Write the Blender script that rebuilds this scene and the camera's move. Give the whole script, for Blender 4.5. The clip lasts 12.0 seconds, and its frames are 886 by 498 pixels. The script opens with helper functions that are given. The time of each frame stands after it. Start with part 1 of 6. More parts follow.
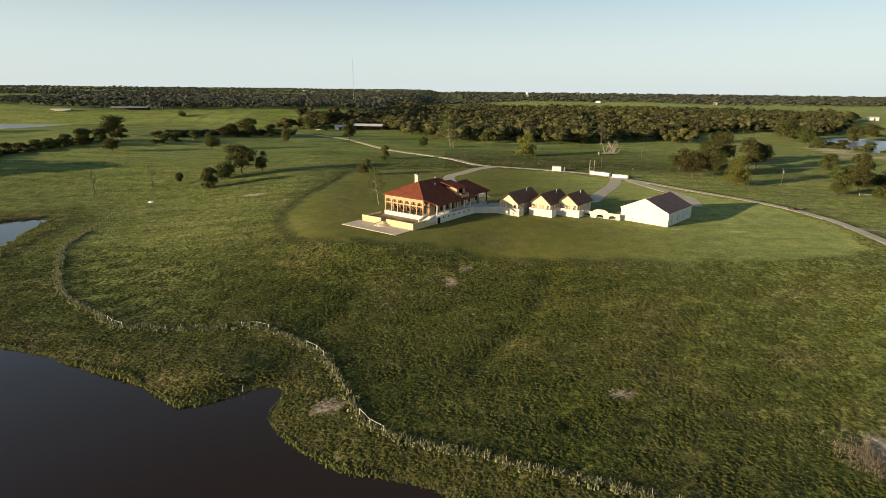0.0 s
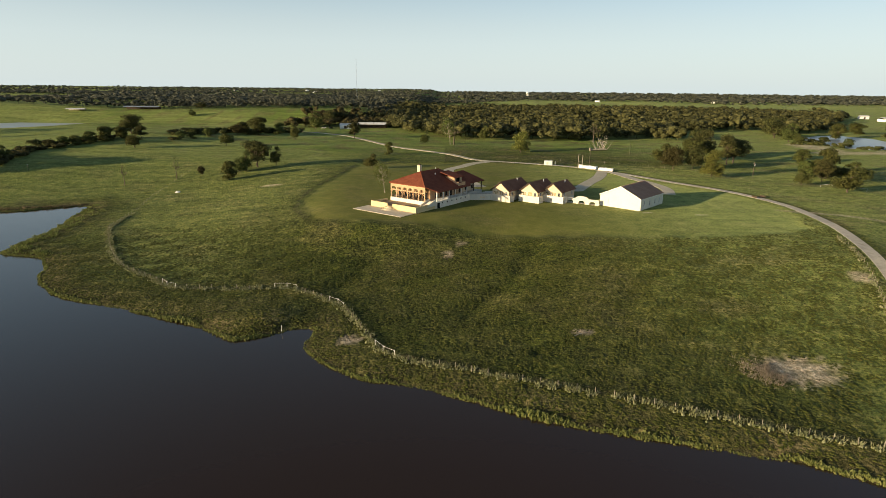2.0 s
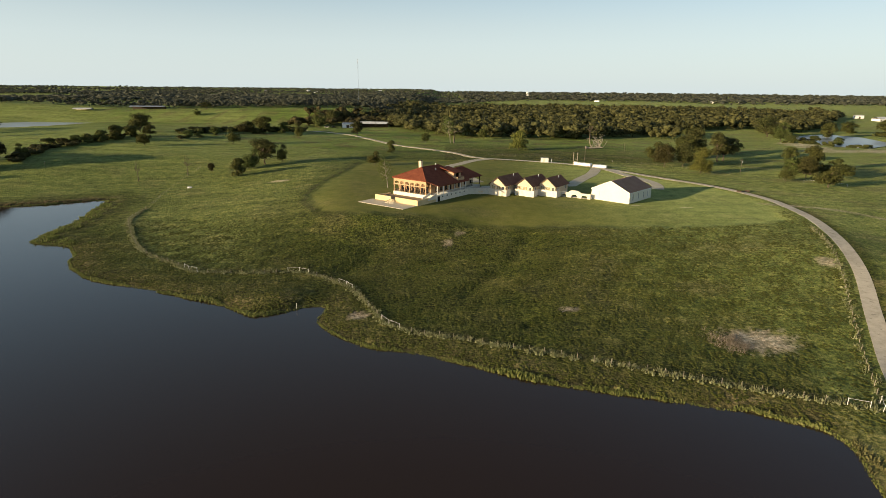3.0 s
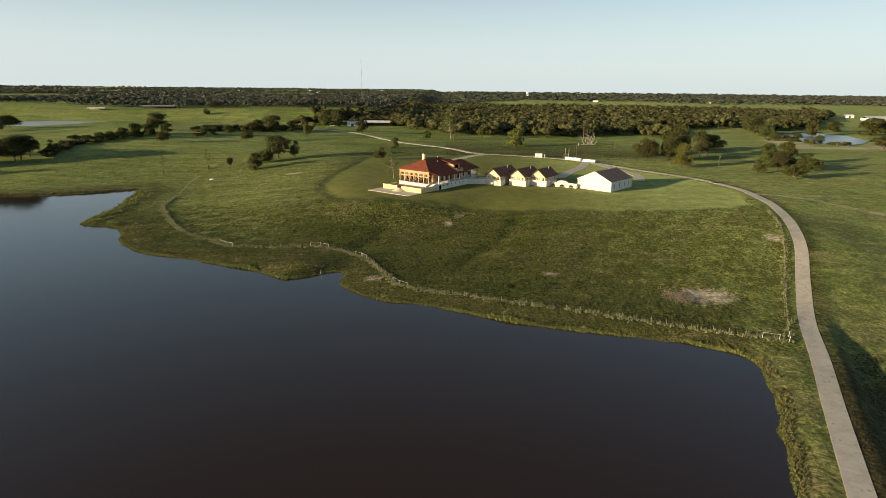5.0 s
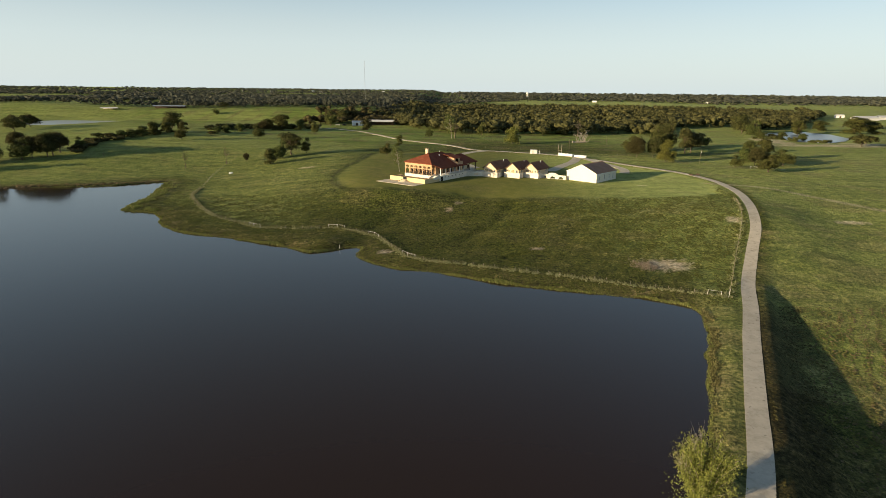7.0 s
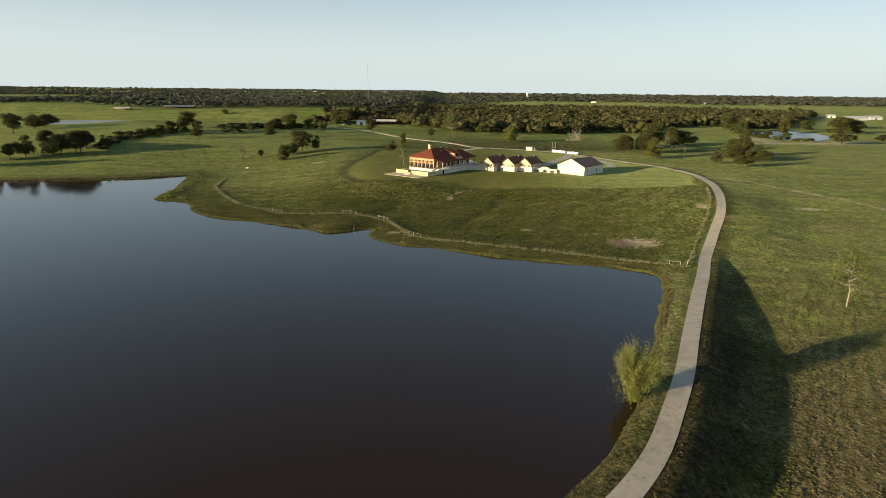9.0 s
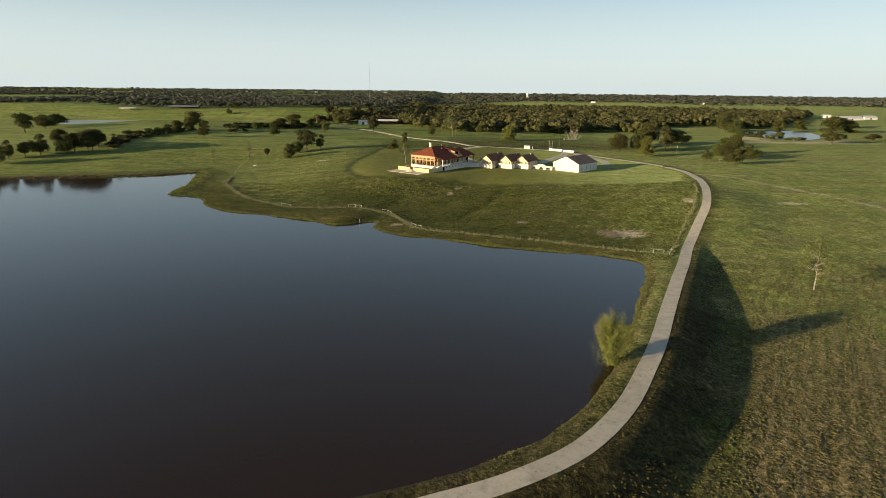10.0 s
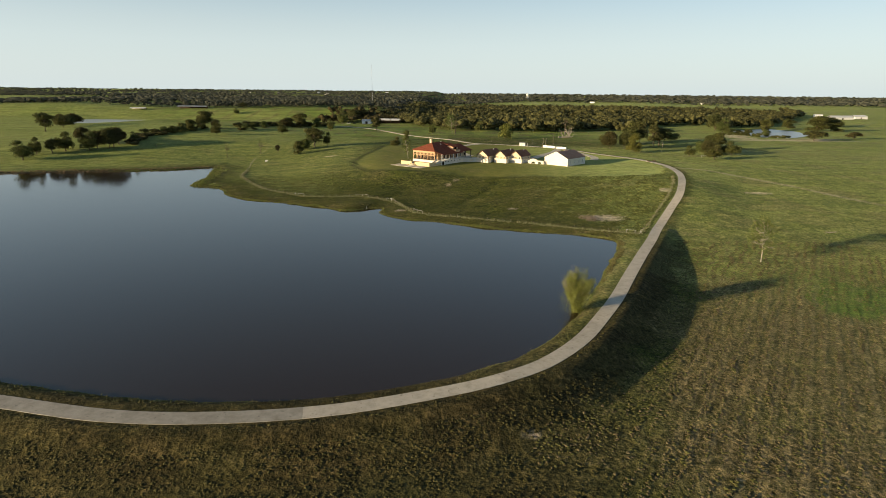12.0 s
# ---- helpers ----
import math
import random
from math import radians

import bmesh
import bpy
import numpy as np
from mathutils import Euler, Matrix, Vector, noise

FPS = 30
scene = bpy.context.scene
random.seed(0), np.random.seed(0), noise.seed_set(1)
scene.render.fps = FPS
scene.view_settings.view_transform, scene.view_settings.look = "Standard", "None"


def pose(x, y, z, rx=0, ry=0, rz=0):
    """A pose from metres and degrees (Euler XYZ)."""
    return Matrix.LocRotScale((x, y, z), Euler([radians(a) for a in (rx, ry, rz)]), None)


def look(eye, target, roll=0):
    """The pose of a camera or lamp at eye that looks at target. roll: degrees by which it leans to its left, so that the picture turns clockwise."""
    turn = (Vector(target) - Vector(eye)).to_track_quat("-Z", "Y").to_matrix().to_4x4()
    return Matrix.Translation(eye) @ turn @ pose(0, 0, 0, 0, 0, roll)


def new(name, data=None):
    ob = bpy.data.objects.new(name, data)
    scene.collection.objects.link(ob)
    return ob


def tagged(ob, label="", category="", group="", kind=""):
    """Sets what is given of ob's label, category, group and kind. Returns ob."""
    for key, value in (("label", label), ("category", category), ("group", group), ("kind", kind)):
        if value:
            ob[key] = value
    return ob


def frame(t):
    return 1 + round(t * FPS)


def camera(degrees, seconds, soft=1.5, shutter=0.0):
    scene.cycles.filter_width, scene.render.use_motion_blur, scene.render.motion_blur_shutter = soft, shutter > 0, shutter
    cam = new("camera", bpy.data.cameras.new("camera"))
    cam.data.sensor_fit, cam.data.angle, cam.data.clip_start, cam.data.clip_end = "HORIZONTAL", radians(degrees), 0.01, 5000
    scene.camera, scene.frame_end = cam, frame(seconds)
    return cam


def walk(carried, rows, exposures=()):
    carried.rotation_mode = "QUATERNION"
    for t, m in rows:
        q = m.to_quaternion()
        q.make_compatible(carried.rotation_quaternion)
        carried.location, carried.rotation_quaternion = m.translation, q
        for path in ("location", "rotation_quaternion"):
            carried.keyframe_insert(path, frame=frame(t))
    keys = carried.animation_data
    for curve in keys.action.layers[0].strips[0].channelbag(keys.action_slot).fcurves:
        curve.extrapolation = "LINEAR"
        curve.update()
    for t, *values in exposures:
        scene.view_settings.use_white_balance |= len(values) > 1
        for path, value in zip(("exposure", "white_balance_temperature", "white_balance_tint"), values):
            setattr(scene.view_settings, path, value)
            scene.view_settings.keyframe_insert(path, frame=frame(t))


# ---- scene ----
cam = camera(76.0, 12.0, soft=0.5)
# seconds, x, y, z, yaw, pitch, roll
ROWS = [
    (0, 0.00, 0.00, 51.20, 0.001, -15.759, 0.655),
    (0.5, 0.26, -6.47, 51.35, 0.040, -15.775, 0.639),
    (1, 0.50, -12.98, 51.46, 0.077, -15.787, 0.626),
    (1.5, 0.71, -19.53, 51.53, 0.110, -15.796, 0.616),
    (2, 0.88, -26.11, 51.56, 0.140, -15.802, 0.608),
    (2.5, 1.02, -32.72, 51.58, 0.168, -15.805, 0.602),
    (3, 1.13, -39.37, 51.58, 0.193, -15.805, 0.598),
    (3.5, 1.20, -46.05, 51.57, 0.217, -15.803, 0.596),
    (4, 1.25, -52.76, 51.56, 0.239, -15.799, 0.595),
    (4.5, 1.27, -59.51, 51.56, 0.260, -15.793, 0.596),
    (5, 1.26, -66.28, 51.56, 0.280, -15.786, 0.597),
    (5.5, 1.24, -73.08, 51.57, 0.299, -15.776, 0.599),
    (6, 1.20, -79.90, 51.59, 0.318, -15.766, 0.602),
    (6.5, 1.16, -86.74, 51.62, 0.337, -15.754, 0.604),
    (7, 1.12, -93.60, 51.66, 0.356, -15.741, 0.607),
    (7.5, 1.08, -100.46, 51.71, 0.375, -15.728, 0.609),
    (8, 1.05, -107.33, 51.77, 0.395, -15.714, 0.610),
    (8.5, 1.06, -114.21, 51.82, 0.416, -15.700, 0.611),
    (9, 1.09, -121.07, 51.88, 0.439, -15.686, 0.610),
    (9.5, 1.18, -127.93, 51.93, 0.463, -15.673, 0.608),
    (10, 1.32, -134.77, 51.96, 0.489, -15.659, 0.605),
    (10.5, 1.53, -141.58, 51.97, 0.517, -15.647, 0.599),
    (11, 1.83, -148.36, 51.95, 0.548, -15.635, 0.592),
    (11.5, 2.23, -155.11, 51.88, 0.581, -15.624, 0.582),
    (12, 2.74, -161.80, 51.77, 0.618, -15.614, 0.569),
]
walk(cam, [(t, pose(x, y, z, 0, 0, yaw) @ pose(0, 0, 0, 90 + pitch) @ pose(0, 0, 0, 0, 0, roll)) for t, x, y, z, yaw, pitch, roll in ROWS])

# ---- late afternoon sky and a low sun behind the camera's left shoulder ----
SUN_UP, SUN_AROUND = 9.0, 207.0
scene.view_settings.exposure = 0.85
world = bpy.data.worlds.new("sky")
scene.world = world
world.use_nodes = True
wn = world.node_tree
sky = wn.nodes.new("ShaderNodeTexSky")
sky.sky_type, sky.sun_disc = "NISHITA", False
sky.sun_elevation, sky.sun_rotation = radians(SUN_UP), radians(90.0 - SUN_AROUND)
sky.air_density, sky.dust_density, sky.ozone_density, sky.altitude = 0.8, 1.2, 1.2, 100
soften = wn.nodes.new("ShaderNodeHueSaturation")
soften.inputs["Saturation"].default_value = 1.0
wn.links.new(sky.outputs[0], soften.inputs["Color"])
# pale haze, thickest at the horizon and thinning upwards
place = wn.nodes.new("ShaderNodeTexCoord")
axes = wn.nodes.new("ShaderNodeSeparateXYZ")
wn.links.new(place.outputs["Generated"], axes.inputs[0])
thin = wn.nodes.new("ShaderNodeValToRGB")
for _ in range(3):
    thin.color_ramp.elements.new(0.5)
for e, (p, v) in zip(thin.color_ramp.elements, ((0.0, 0.82), (0.07, 0.71), (0.14, 0.46), (0.30, 0.26), (0.60, 0.0))):
    e.position, e.color = p, (v, v, v, 1.0)
wn.links.new(axes.outputs["Z"], thin.inputs["Fac"])
haze = wn.nodes.new("ShaderNodeMix")
haze.data_type = "RGBA"
tint = wn.nodes.new("ShaderNodeValToRGB")
for e, (p, c) in zip(tint.color_ramp.elements, ((0.10, (5.15, 5.85, 5.9, 1.0)), (0.34, (3.8, 5.85, 6.7, 1.0)))):
    e.position, e.color = p, c
wn.links.new(axes.outputs["Z"], tint.inputs["Fac"])
wn.links.new(tint.outputs["Color"], haze.inputs[7])
wn.links.new(thin.outputs["Color"], haze.inputs[0])
wn.links.new(soften.outputs[0], haze.inputs[6])
wn.links.new(haze.outputs[2], wn.nodes["Background"].inputs["Color"])
wn.nodes["Background"].inputs["Strength"].default_value = 0.083
sun = new("sun", bpy.data.lights.new("sun", "SUN"))
sun.data.energy, sun.data.angle, sun.data.color = 5.0, radians(0.6), (1.0, 0.775, 0.47)
sun.matrix_world = look((0, 0, 0), (math.cos(radians(SUN_AROUND + 180)) * math.cos(radians(SUN_UP)), math.sin(radians(SUN_AROUND + 180)) * math.cos(radians(SUN_UP)), -math.sin(radians(SUN_UP))))


# ---- materials ----
def node(nt, kind, **inputs):
    n = nt.nodes.new("ShaderNode" + kind)
    for key, value in inputs.items():
        k = key.replace("_", " ")
        if hasattr(value, "is_output"):
            nt.links.new(value, n.inputs[k])
        else:
            n.inputs[k].default_value = value
    return n


def fac(nt, where, scale, detail=4.0, rough=0.6):
    return node(nt, "TexNoise", Vector=where, Scale=scale, Detail=detail, Roughness=rough).outputs["Fac"]


def ramp(nt, value, *stops):
    n = node(nt, "ValToRGB", Fac=value)
    el = n.color_ramp.elements
    while len(el) < len(stops):
        el.new(0.5)
    for e, (p, c) in zip(el, stops):
        e.position, e.color = p, (*c, 1.0) if len(c) == 3 else c
    return n.outputs["Color"]


def blend(nt, f, a, b, mode="MIX"):
    n = nt.nodes.new("ShaderNodeMix")
    n.data_type, n.blend_type = "RGBA", mode
    for i, v in ((0, f), (6, a), (7, b)):
        if hasattr(v, "is_output"):
            nt.links.new(v, n.inputs[i])
        else:
            n.inputs[i].default_value = v if i == 0 or len(v) == 4 else (*v, 1.0)
    return n.outputs[2]


def sums(nt, op, a, b=0.0, clamp=False):
    n = nt.nodes.new("ShaderNodeMath")
    n.operation, n.use_clamp = op, clamp
    for i, v in enumerate((a, b)):
        if hasattr(v, "is_output"):
            nt.links.new(v, n.inputs[i])
        else:
            n.inputs[i].default_value = v
    return n.outputs[0]


def shader(name):
    m = bpy.data.materials.new(name)
    m.use_nodes = True
    nt = m.node_tree
    return m, nt, nt.nodes["Principled BSDF"]


def surface(name, dark, light, grain=6.0, patch=0.25, rough=0.8, bump=0.02, vary=0.12, metal=0.0, spec=0.3):
    """A weathered surface: grain and stains in world metres, and a small shift from object to object."""
    m, nt, p = shader(name)
    where = node(nt, "NewGeometry").outputs["Position"]
    fine, broad = fac(nt, where, grain, 6.0), fac(nt, where, patch, 5.0, 0.65)
    both = sums(nt, "ADD", sums(nt, "MULTIPLY", fine, 0.45), sums(nt, "MULTIPLY", broad, 0.55))
    col = ramp(nt, both, (0.34, dark), (0.64, light))
    rnd = node(nt, "ObjectInfo").outputs["Random"]
    tone = sums(nt, "ADD", sums(nt, "MULTIPLY", rnd, vary), 1.0 - vary / 2)
    hsv = node(nt, "HueSaturation", Color=col, Value=tone)
    nt.links.new(hsv.outputs[0], p.inputs["Base Color"])
    p.inputs["Metallic"].default_value, p.inputs["Specular IOR Level"].default_value = metal, spec
    nt.links.new(sums(nt, "ADD", sums(nt, "MULTIPLY", fine, 0.25), rough - 0.12), p.inputs["Roughness"])
    b = node(nt, "Bump", Height=fine, Strength=0.6, Distance=bump)
    nt.links.new(b.outputs[0], p.inputs["Normal"])
    return m


def foliage(name, dark, mid, light, rough=0.65, single=0.45):
    """Leaves: each one takes its own shade; some light goes through."""
    m, nt, p = shader(name)
    geo = node(nt, "NewGeometry")
    rnd = node(nt, "ObjectInfo").outputs["Random"]
    broad, wide = fac(nt, geo.outputs["Position"], 0.35, 2.0), fac(nt, geo.outputs["Position"], 0.035, 3.0)
    f = sums(nt, "ADD", sums(nt, "MULTIPLY", geo.outputs["Random Per Island"], single), sums(nt, "ADD", sums(nt, "MULTIPLY", broad, 0.35), sums(nt, "MULTIPLY", wide, 0.3)))
    f = sums(nt, "SUBTRACT", f, 0.05 - (0.45 - single) / 2)
    col = ramp(nt, f, (0.1, dark), (0.5, mid), (0.9, light))
    hue = node(nt, "HueSaturation", Color=col, Hue=sums(nt, "ADD", sums(nt, "MULTIPLY", rnd, 0.05), 0.475), Value=sums(nt, "ADD", sums(nt, "MULTIPLY", rnd, 0.4), 0.8))
    nt.links.new(hue.outputs[0], p.inputs["Base Color"])
    p.inputs["Roughness"].default_value, p.inputs["Specular IOR Level"].default_value = rough, 0.07
    tr = node(nt, "BsdfTranslucent", Color=hue.outputs[0])
    mixer = node(nt, "MixShader", Fac=0.25)
    nt.links.new(p.outputs[0], mixer.inputs[1])
    nt.links.new(tr.outputs[0], mixer.inputs[2])
    nt.links.new(mixer.outputs[0], nt.nodes["Material Output"].inputs["Surface"])
    return m


def make_grass():
    """Pasture: rough meadow, mown lawn, dry and bare ground and crop rows, by the land's own zones."""
    m, nt, p = shader("pasture")
    where = node(nt, "NewGeometry").outputs["Position"]

    def zone(name):
        n = nt.nodes.new("ShaderNodeAttribute")
        n.attribute_name = name
        return n.outputs["Fac"]

    tiny, fine, mid, broad, huge = (fac(nt, where, s, d, 0.65) for s, d in ((5.0, 3.0), (1.3, 5.0), (0.22, 6.0), (0.035, 5.0), (0.006, 4.0)))
    tuft = sums(nt, "ADD", sums(nt, "MULTIPLY", tiny, 0.25), sums(nt, "ADD", sums(nt, "MULTIPLY", fine, 0.5), sums(nt, "MULTIPLY", mid, 0.25)))
    # long grazed and mown streaks along the slope
    drawn = node(nt, "Mapping", Vector=where, Rotation=(0, 0, radians(-14)), Scale=(0.018, 0.16, 0.05)).outputs[0]
    streak = fac(nt, drawn, 1.0, 5.0, 0.7)
    tuft = sums(nt, "ADD", tuft, sums(nt, "MULTIPLY", sums(nt, "SUBTRACT", streak, 0.5), 0.22))
    tuft = sums(nt, "ADD", sums(nt, "MULTIPLY", sums(nt, "SUBTRACT", tuft, 0.5), 1.35), 0.49)
    # tussocks a stride across: colour multiplied darker in their hollows, lighter on top
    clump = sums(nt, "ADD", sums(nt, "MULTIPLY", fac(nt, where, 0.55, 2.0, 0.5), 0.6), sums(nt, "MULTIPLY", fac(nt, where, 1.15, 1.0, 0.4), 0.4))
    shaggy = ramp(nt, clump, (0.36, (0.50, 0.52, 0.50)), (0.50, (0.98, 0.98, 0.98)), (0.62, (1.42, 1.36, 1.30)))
    rough = ramp(nt, tuft, (0.36, (0.010, 0.015, 0.004)), (0.46, (0.040, 0.053, 0.010)), (0.56, (0.098, 0.110, 0.020)), (0.70, (0.20, 0.175, 0.056)))
    dry = ramp(nt, tuft, (0.36, (0.032, 0.029, 0.013)), (0.49, (0.125, 0.106, 0.046)), (0.66, (0.31, 0.245, 0.130)))
    patches = ramp(nt, broad, (0.44, (0, 0, 0)), (0.70, (1, 1, 1)))
    meadow = blend(nt, sums(nt, "MULTIPLY", patches, 0.45), rough, dry)
    lawn = ramp(nt, sums(nt, "ADD", sums(nt, "MULTIPLY", sums(nt, "ADD", broad, mid), 0.4), sums(nt, "MULTIPLY", fine, 0.2)), (0.36, (0.084, 0.096, 0.018)), (0.50, (0.128, 0.130, 0.028)), (0.66, (0.185, 0.170, 0.048)))
    col = blend(nt, zone("mown"), meadow, lawn)
    far = blend(nt, ramp(nt, huge, (0.42, (0, 0, 0)), (0.62, (1, 1, 1))), (0.162, 0.228, 0.048), (0.262, 0.300, 0.092))
    far = blend(nt, 1.0, far, ramp(nt, sums(nt, "ADD", sums(nt, "MULTIPLY", streak, 0.7), sums(nt, "MULTIPLY", mid, 0.3)), (0.36, (0.52, 0.55, 0.50)), (0.52, (1.0, 1.0, 1.0)), (0.66, (1.45, 1.38, 1.4))), "MULTIPLY")
    far = blend(nt, 0.22, far, col)
    col = blend(nt, zone("far"), col, far)
    hay = ramp(nt, tuft, (0.36, (0.042, 0.060, 0.013)), (0.47, (0.135, 0.165, 0.037)), (0.57, (0.235, 0.243, 0.072)), (0.70, (0.36, 0.320, 0.140)))
    hay = blend(nt, ramp(nt, sums(nt, "ADD", sums(nt, "MULTIPLY", broad, 0.6), sums(nt, "MULTIPLY", mid, 0.4)), (0.45, (0.42, 0.42, 0.42)), (0.55, (0, 0, 0))), hay, rough)
    col = blend(nt, zone("hay"), col, hay)
    col = blend(nt, zone("dry"), col, dry)
    soil = ramp(nt, tuft, (0.36, (0.13, 0.10, 0.065)), (0.50, (0.38, 0.31, 0.23)), (0.66, (0.62, 0.54, 0.43)))
    col = blend(nt, zone("bare"), col, soil)
    wav = nt.nodes.new("ShaderNodeTexWave")
    wav.bands_direction = "X"
    for k, v in (("Scale", 0.121), ("Distortion", 2.0), ("Detail", 4.0), ("Detail Scale", 1.6)):
        wav.inputs[k].default_value = v
    mp = node(nt, "Mapping", Vector=where, Rotation=(0, 0, radians(32)))
    nt.links.new(mp.outputs[0], wav.inputs["Vector"])
    rows = ramp(nt, wav.outputs["Fac"], (0.30, (0.036, 0.034, 0.012)), (0.70, (0.27, 0.215, 0.100)))
    litter = ramp(nt, sums(nt, "ADD", sums(nt, "MULTIPLY", fine, 0.55), sums(nt, "MULTIPLY", tiny, 0.45)), (0.40, (0.022, 0.021, 0.007)), (0.49, (0.125, 0.104, 0.040)), (0.59, (0.40, 0.305, 0.165)))
    rows = blend(nt, 0.62, rows, litter)
    rows = blend(nt, ramp(nt, broad, (0.48, (0, 0, 0)), (0.66, (0.3, 0.3, 0.3))), rows, hay)
    col = blend(nt, zone("crop"), col, rows)
    lush = ramp(nt, tuft, (0.36, (0.034, 0.068, 0.011)), (0.66, (0.12, 0.190, 0.034)))
    col = blend(nt, zone("lush"), col, lush)
    # brown stubble; along the dam its dark colour also deepens the shade
    stub_shade = ramp(nt, tuft, (0.36, (0.013, 0.012, 0.005)), (0.48, (0.043, 0.035, 0.014)), (0.58, (0.084, 0.066, 0.027)), (0.68, (0.165, 0.125, 0.060)))
    stub_shade = blend(nt, ramp(nt, broad, (0.45, (0, 0, 0)), (0.65, (0.35, 0.35, 0.35))), stub_shade, ramp(nt, tuft, (0.38, (0.028, 0.032, 0.009)), (0.62, (0.115, 0.115, 0.032))))
    col = blend(nt, zone("stub_shade"), col, stub_shade)
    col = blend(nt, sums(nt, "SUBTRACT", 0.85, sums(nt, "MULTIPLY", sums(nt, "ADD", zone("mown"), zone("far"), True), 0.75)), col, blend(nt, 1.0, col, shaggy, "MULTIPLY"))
    mud = ramp(nt, tuft, (0.3, (0.030, 0.024, 0.015)), (0.7, (0.10, 0.08, 0.05)))
    col = blend(nt, zone("mud"), col, mud)
    # dark strip behind the reeds: wet sedge and the reeds' shadow in one colour
    sedge = ramp(nt, tuft, (0.36, (0.010, 0.012, 0.004)), (0.56, (0.040, 0.040, 0.014)), (0.70, (0.11, 0.090, 0.034)))
    col = blend(nt, zone("wet_shade"), col, sedge)
    nt.links.new(col, p.inputs["Base Color"])
    p.inputs["Roughness"].default_value, p.inputs["Specular IOR Level"].default_value = 0.95, 0.08
    p.inputs["Sheen Roughness"].default_value, p.inputs["Sheen Tint"].default_value = 0.6, (0.66, 0.80, 0.30, 1)
    nt.links.new(sums(nt, "ADD", 0.02, sums(nt, "MULTIPLY", zone("hay"), 0.15)), p.inputs["Sheen Weight"])
    lift = sums(nt, "ADD", sums(nt, "ADD", sums(nt, "MULTIPLY", tiny, 0.12), sums(nt, "MULTIPLY", fine, 0.75)), sums(nt, "ADD", sums(nt, "MULTIPLY", mid, 1.3), sums(nt, "MULTIPLY", clump, 0.5)))
    lift = sums(nt, "MULTIPLY", lift, sums(nt, "SUBTRACT", 1.0, sums(nt, "MULTIPLY", zone("mown"), 0.88)))
    lift = sums(nt, "ADD", lift, sums(nt, "MULTIPLY", sums(nt, "MULTIPLY", wav.outputs["Fac"], zone("crop")), 0.15))
    b = node(nt, "Bump", Height=lift, Strength=1.0, Distance=0.9)
    nt.links.new(b.outputs[0], p.inputs["Normal"])
    return m


def make_water():
    m, nt, p = shader("muddy_water")
    where = node(nt, "NewGeometry").outputs["Position"]
    p.inputs["Base Color"].default_value = (0.0275, 0.0165, 0.0090, 1)
    p.inputs["Roughness"].default_value, p.inputs["IOR"].default_value = 0.08, 1.36
    rip = sums(nt, "ADD", fac(nt, where, 0.9, 3.0), sums(nt, "MULTIPLY", fac(nt, where, 0.08, 3.0), 2.0))
    b = node(nt, "Bump", Height=rip, Strength=0.12, Distance=0.05)
    nt.links.new(b.outputs[0], p.inputs["Normal"])
    return m


def make_concrete(name, dark, mid, light):
    m, nt, p = shader(name)
    where = node(nt, "NewGeometry").outputs["Position"]
    fine, broad = fac(nt, where, 9.0, 5.0), fac(nt, where, 0.5, 6.0, 0.7)
    col = ramp(nt, broad, (0.3, dark), (0.5, mid), (0.72, light))
    col = blend(nt, sums(nt, "MULTIPLY", fine, 0.35), col, tuple(c * 0.85 for c in mid))
    # hairline cracks
    cell = nt.nodes.new("ShaderNodeTexVoronoi")
    cell.feature = "DISTANCE_TO_EDGE"
    bent = blend(nt, 0.25, where, node(nt, "TexNoise", Vector=where, Scale=0.7).outputs["Color"], "ADD")
    nt.links.new(bent, cell.inputs["Vector"])
    cell.inputs["Scale"].default_value = 0.07
    line = ramp(nt, cell.outputs["Distance"], (0.0, (1, 1, 1)), (0.004, (0, 0, 0)))
    col = blend(nt, sums(nt, "MULTIPLY", line, 0.07), col, (0.10, 0.085, 0.06))
    # dirt spots and dark drips
    spot = ramp(nt, fac(nt, where, 1.1, 2.0, 0.4), (0.66, (0, 0, 0)), (0.72, (1, 1, 1)))
    col = blend(nt, sums(nt, "MULTIPLY", spot, 0.55), col, tuple(c * 0.35 for c in mid))
    rnd = node(nt, "ObjectInfo").outputs["Random"]
    hsv = node(nt, "HueSaturation", Color=col, Value=sums(nt, "ADD", sums(nt, "MULTIPLY", rnd, 0.18), 0.91))
    nt.links.new(hsv.outputs[0], p.inputs["Base Color"])
    p.inputs["Roughness"].default_value = 0.9
    b = node(nt, "Bump", Height=fine, Strength=0.4, Distance=0.02)
    nt.links.new(b.outputs[0], p.inputs["Normal"])
    return m


GRASS, WATER = make_grass(), make_water()
# far ponds: pale base colour stands in for the mirrored sky
RIPPLED = make_water()
RIPPLED.name = "sky_paled_pond_water"
RIPPLED.node_tree.nodes["Principled BSDF"].inputs["Base Color"].default_value = (0.30, 0.32, 0.31, 1)
RIPPLED.node_tree.nodes["Principled BSDF"].inputs["Roughness"].default_value = 0.30
RIPPLED.node_tree.nodes["Bump"].inputs["Strength"].default_value = 0.05
CONCRETE = make_concrete("road_concrete", (0.335, 0.296, 0.226), (0.475, 0.424, 0.335), (0.57, 0.513, 0.408))
OLD_CONCRETE = make_concrete("older_road_concrete", (0.21, 0.19, 0.15), (0.30, 0.275, 0.225), (0.38, 0.35, 0.29))
GRAVEL = surface("pale_gravel", (0.34, 0.30, 0.22), (0.54, 0.485, 0.37), 4.0, 0.3, 0.95, 0.03)
